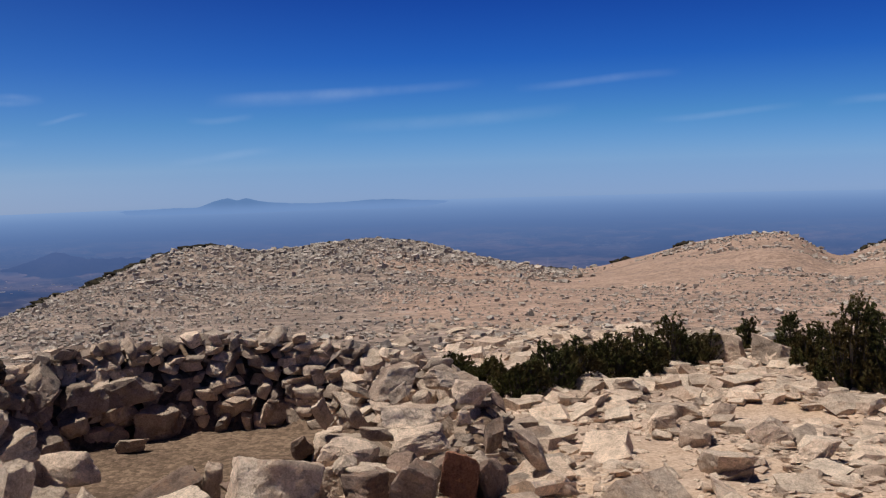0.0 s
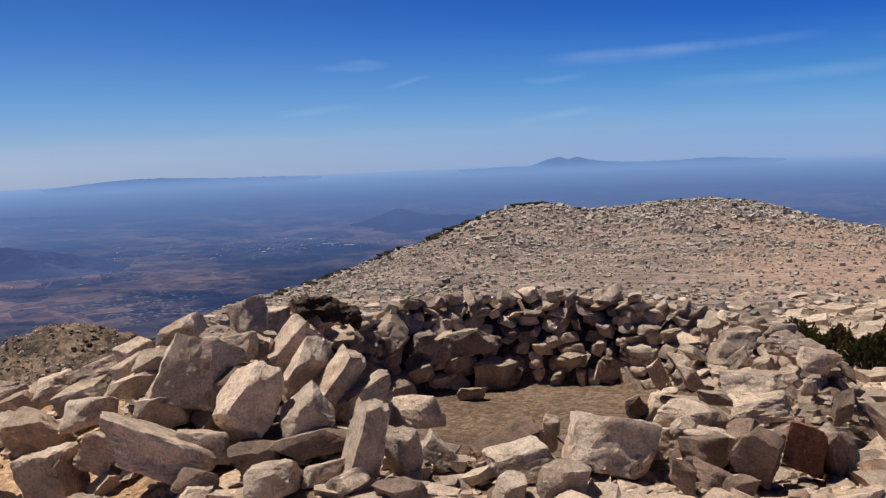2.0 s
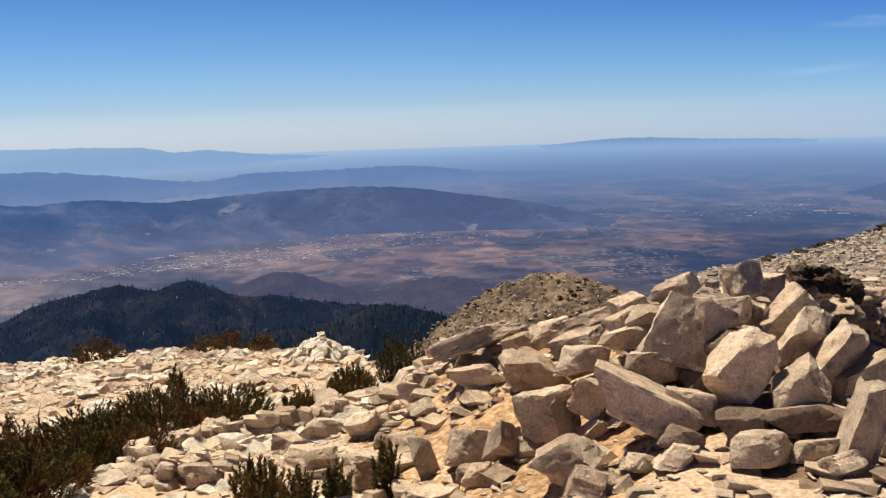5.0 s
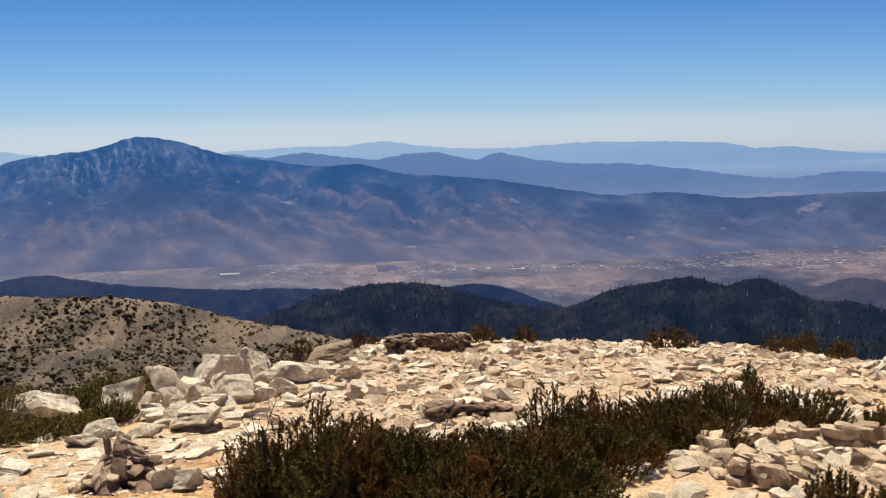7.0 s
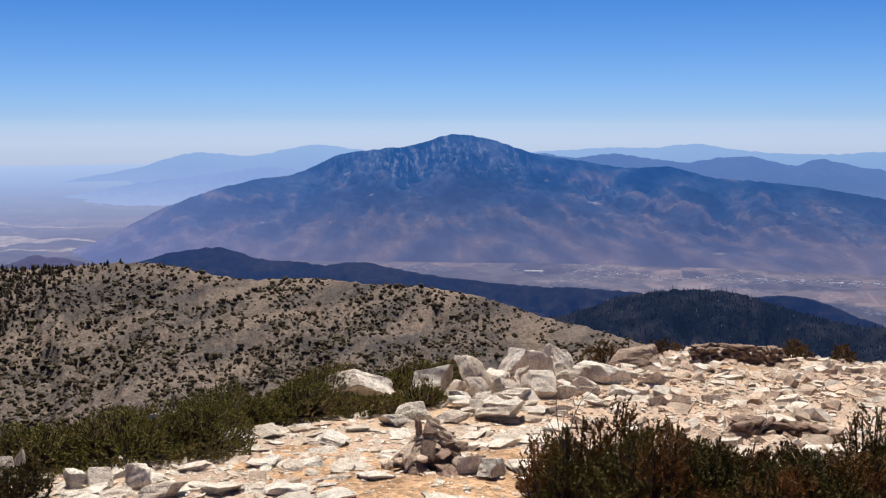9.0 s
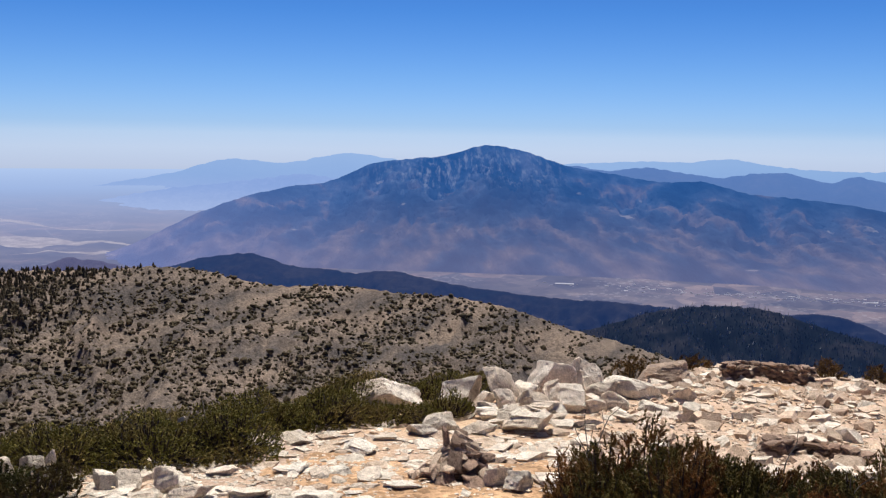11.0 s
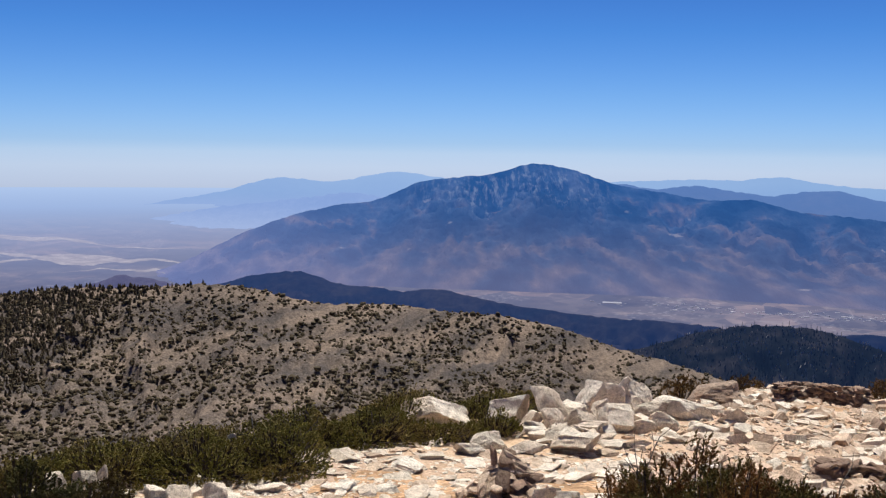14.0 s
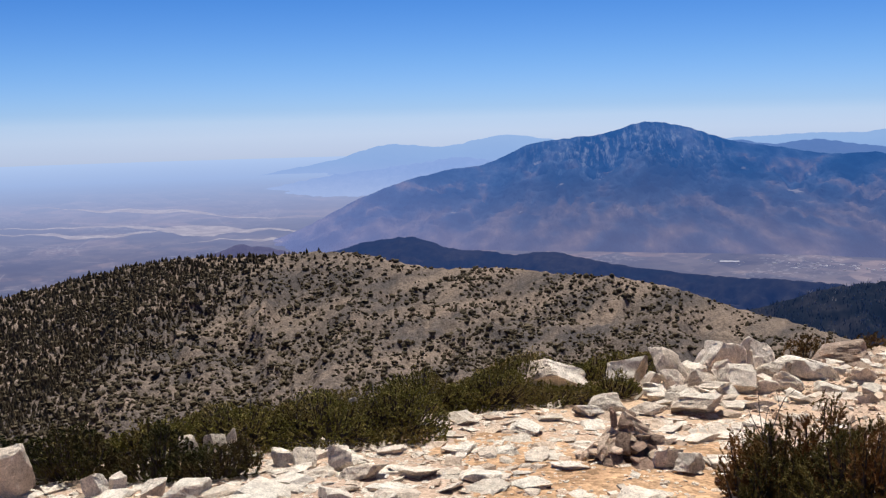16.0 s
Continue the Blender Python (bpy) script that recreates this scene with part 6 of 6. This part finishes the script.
# ---- valley floor: buildings and a pale dry wash ----
def build_town():
    rng = np.random.default_rng(91)
    m, nt, b = material("hazed_pale_roof")
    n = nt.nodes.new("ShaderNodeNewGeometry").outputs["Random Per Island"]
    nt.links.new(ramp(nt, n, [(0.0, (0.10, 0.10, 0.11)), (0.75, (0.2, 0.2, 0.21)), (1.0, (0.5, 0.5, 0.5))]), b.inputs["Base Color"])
    # bluish emission stands in for the haze before the roofs
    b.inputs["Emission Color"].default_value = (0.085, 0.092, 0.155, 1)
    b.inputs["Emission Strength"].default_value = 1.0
    vs, fs = [], []
    unit = np.array([[x, y, z] for x in (-0.5, 0.5) for y in (-0.5, 0.5) for z in (0, 1)])
    quads = np.array([[0, 1, 3, 2], [4, 6, 7, 5], [0, 4, 5, 1], [2, 3, 7, 6], [1, 5, 7, 3]])
    for az0, spread, r0, deep, n in ((60, 4, 1990, 30, 110), (50, 3.5, 2060, 90, 300), (44, 4, 2180, 110, 200), (69, 4, 1965, 35, 110), (54, 2, 2020, 45, 160), (77, 4, 2000, 30, 40), (20, 3, 2520, 120, 70), (33, 5, 2450, 160, 50)):
        for _ in range(n):
            az, r = rng.normal(az0, spread), r0 + abs(rng.normal(0, deep))
            x, y = spot(az, r)
            s = rng.uniform(1.5, 5)
            p = unit * (s * rng.uniform(1, 2.2), s, rng.uniform(0.8, 1.6))
            c, q = math.cos(radians(az)), math.sin(radians(az))
            vs.append(np.stack([p[:, 0] * c - p[:, 1] * q + x, p[:, 0] * q + p[:, 1] * c + y, p[:, 2] + float(ground_z(x, y)) - 0.3], 1))
            fs.append(quads + 8 * len(fs))
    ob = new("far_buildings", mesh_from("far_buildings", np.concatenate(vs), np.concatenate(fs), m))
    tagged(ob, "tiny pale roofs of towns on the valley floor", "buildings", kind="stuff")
    for k, (az, r, w, d) in enumerate([(81.9, 2030, 36, 20), (79.6, 2020, 8, 5), (70.0, 2000, 14, 8), (66.2, 1990, 24, 10), (57, 2030, 10, 6), (18.6, 2560, 26, 14), (19.6, 2600, 40, 10)]):
        x, y = spot(az, r)
        bm = bmesh.new()
        bmesh.ops.create_cube(bm, size=1.0)
        bmesh.ops.transform(bm, matrix=Matrix.Translation((0, 0, 0.5)), verts=bm.verts)
        for e in [e for e in bm.edges if e.verts[0].co.z > 0.9 and e.verts[1].co.z > 0.9 and abs(e.verts[0].co.y - e.verts[1].co.y) > 0.5]:
            bmesh.ops.subdivide_edges(bm, edges=[e], cuts=1)
        for v in bm.verts:
            if abs(v.co.y) < 0.1 and v.co.z > 0.9:
                v.co.z = 1.35
        me = bpy.data.meshes.new("warehouse")
        bm.to_mesh(me)
        bm.free()
        me.materials.append(m)
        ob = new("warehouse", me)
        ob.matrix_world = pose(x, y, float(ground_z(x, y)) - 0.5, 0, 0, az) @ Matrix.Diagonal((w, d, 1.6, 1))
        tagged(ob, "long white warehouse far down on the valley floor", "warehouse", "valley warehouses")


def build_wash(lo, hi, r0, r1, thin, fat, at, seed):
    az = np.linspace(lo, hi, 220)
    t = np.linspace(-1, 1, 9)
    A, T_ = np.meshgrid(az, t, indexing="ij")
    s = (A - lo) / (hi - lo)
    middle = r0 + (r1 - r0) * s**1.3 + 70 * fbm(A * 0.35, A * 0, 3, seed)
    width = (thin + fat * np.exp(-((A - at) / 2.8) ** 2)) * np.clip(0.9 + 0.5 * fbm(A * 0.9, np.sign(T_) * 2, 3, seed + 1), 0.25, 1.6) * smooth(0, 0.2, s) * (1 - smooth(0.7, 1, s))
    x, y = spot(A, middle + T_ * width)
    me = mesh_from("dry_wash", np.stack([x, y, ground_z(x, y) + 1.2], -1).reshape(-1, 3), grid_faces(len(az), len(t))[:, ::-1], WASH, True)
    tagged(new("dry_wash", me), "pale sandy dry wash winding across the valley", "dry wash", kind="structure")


# bluish emission paints haze over the pale sand
WASH = far_haze_material("hazed_pale_wash_sand", [(0.2, 0.19, 0.18), (0.34, 0.32, 0.3), (0.5, 0.47, 0.43)], [(0.19, 0.19, 0.29), (0.29, 0.315, 0.475)], 2400, 3300, (0.34, 0.18), 0.03)
build_town()
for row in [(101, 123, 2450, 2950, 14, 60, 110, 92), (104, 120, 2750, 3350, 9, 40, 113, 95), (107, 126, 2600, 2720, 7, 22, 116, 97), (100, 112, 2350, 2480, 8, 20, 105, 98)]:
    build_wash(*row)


# ---- thin high clouds ----
def cloud_material():
    m, nt, b = material("cirrus")
    out = nt.nodes["Material Output"]
    uv = nt.nodes.new("ShaderNodeTexCoord").outputs["UV"]
    pos = place(nt)
    n = noise_tex(nt, 0.006, 6, 0.6, pos).outputs["Fac"]
    sep = nt.nodes.new("ShaderNodeSeparateXYZ")
    nt.links.new(uv, sep.inputs[0])
    across = math_node(nt, "MULTIPLY", sep.outputs["Y"], math_node(nt, "SUBTRACT", 1.0, sep.outputs["Y"]))
    along = math_node(nt, "MULTIPLY", sep.outputs["X"], math_node(nt, "SUBTRACT", 1.0, sep.outputs["X"]))
    fade = math_node(nt, "MULTIPLY", math_node(nt, "MULTIPLY", across, across), math_node(nt, "MULTIPLY", along, 44.0))
    alpha = math_node(nt, "MULTIPLY", fade, math_node(nt, "MULTIPLY", n, 0.33), True)
    clear = nt.nodes.new("ShaderNodeBsdfTransparent")
    glow = nt.nodes.new("ShaderNodeEmission")
    glow.inputs[0].default_value = (0.55, 0.7, 0.95, 1)
    mixer = nt.nodes.new("ShaderNodeMixShader")
    nt.links.new(alpha, mixer.inputs[0]), nt.links.new(clear.outputs[0], mixer.inputs[1]), nt.links.new(glow.outputs[0], mixer.inputs[2])
    nt.links.new(mixer.outputs[0], out.inputs[0])
    return m


CIRRUS = cloud_material()


def build_cloud(az0, el0, az1, el1, wide):
    n, rows = 24, 5
    t, v = np.meshgrid(np.linspace(0, 1, n), np.linspace(0, 1, rows), indexing="ij")
    az = az0 + (az1 - az0) * t
    el = el0 + (el1 - el0) * t + (v - 0.5) * wide + 0.08 * np.sin(t * 5 + az0)
    x, y = spot(az, 4650)
    z = EYE + 4650 * np.tan(np.radians(el))
    me = mesh_from("cirrus_cloud", np.stack([x, y, z], -1).reshape(-1, 3), grid_faces(n, rows), CIRRUS, True)
    uv = me.uv_layers.new(name="UVMap")
    ids = np.empty(len(me.loops), np.int32)
    me.loops.foreach_get("vertex_index", ids)
    uv.data.foreach_set("uv", np.stack([t.ravel()[ids], v.ravel()[ids]], 1).astype(np.float32).ravel())
    ob = tagged(new("cirrus_cloud", me), "thin white wisp of high cirrus cloud", "cloud", kind="structure")
    ob.visible_shadow = False


for row in [(20.2, 3.6, 15.8, 3.75, 0.5), (16.4, 2.6, 13.8, 3.0, 0.35), (9.0, 2.6, 5.4, 2.7, 0.5), (7.5, 3.65, -7.0, 4.3, 0.7), (-8.5, 3.95, -17.5, 4.4, 0.6), (10.2, 0.45, 4.0, 0.95, 0.6),
            (22.5, 1.4, 17.0, 1.55, 0.6), (-15.5, 2.0, -23.5, 2.4, 0.5), (-24.5, 2.4, -30.0, 2.9, 0.6), (18.8, 3.8, 16.0, 3.95, 0.5), (8.0, 3.5, -2.0, 4.0, 1.0), (2.0, 2.0, -12.0, 2.7, 1.0)]:
    build_cloud(*row)
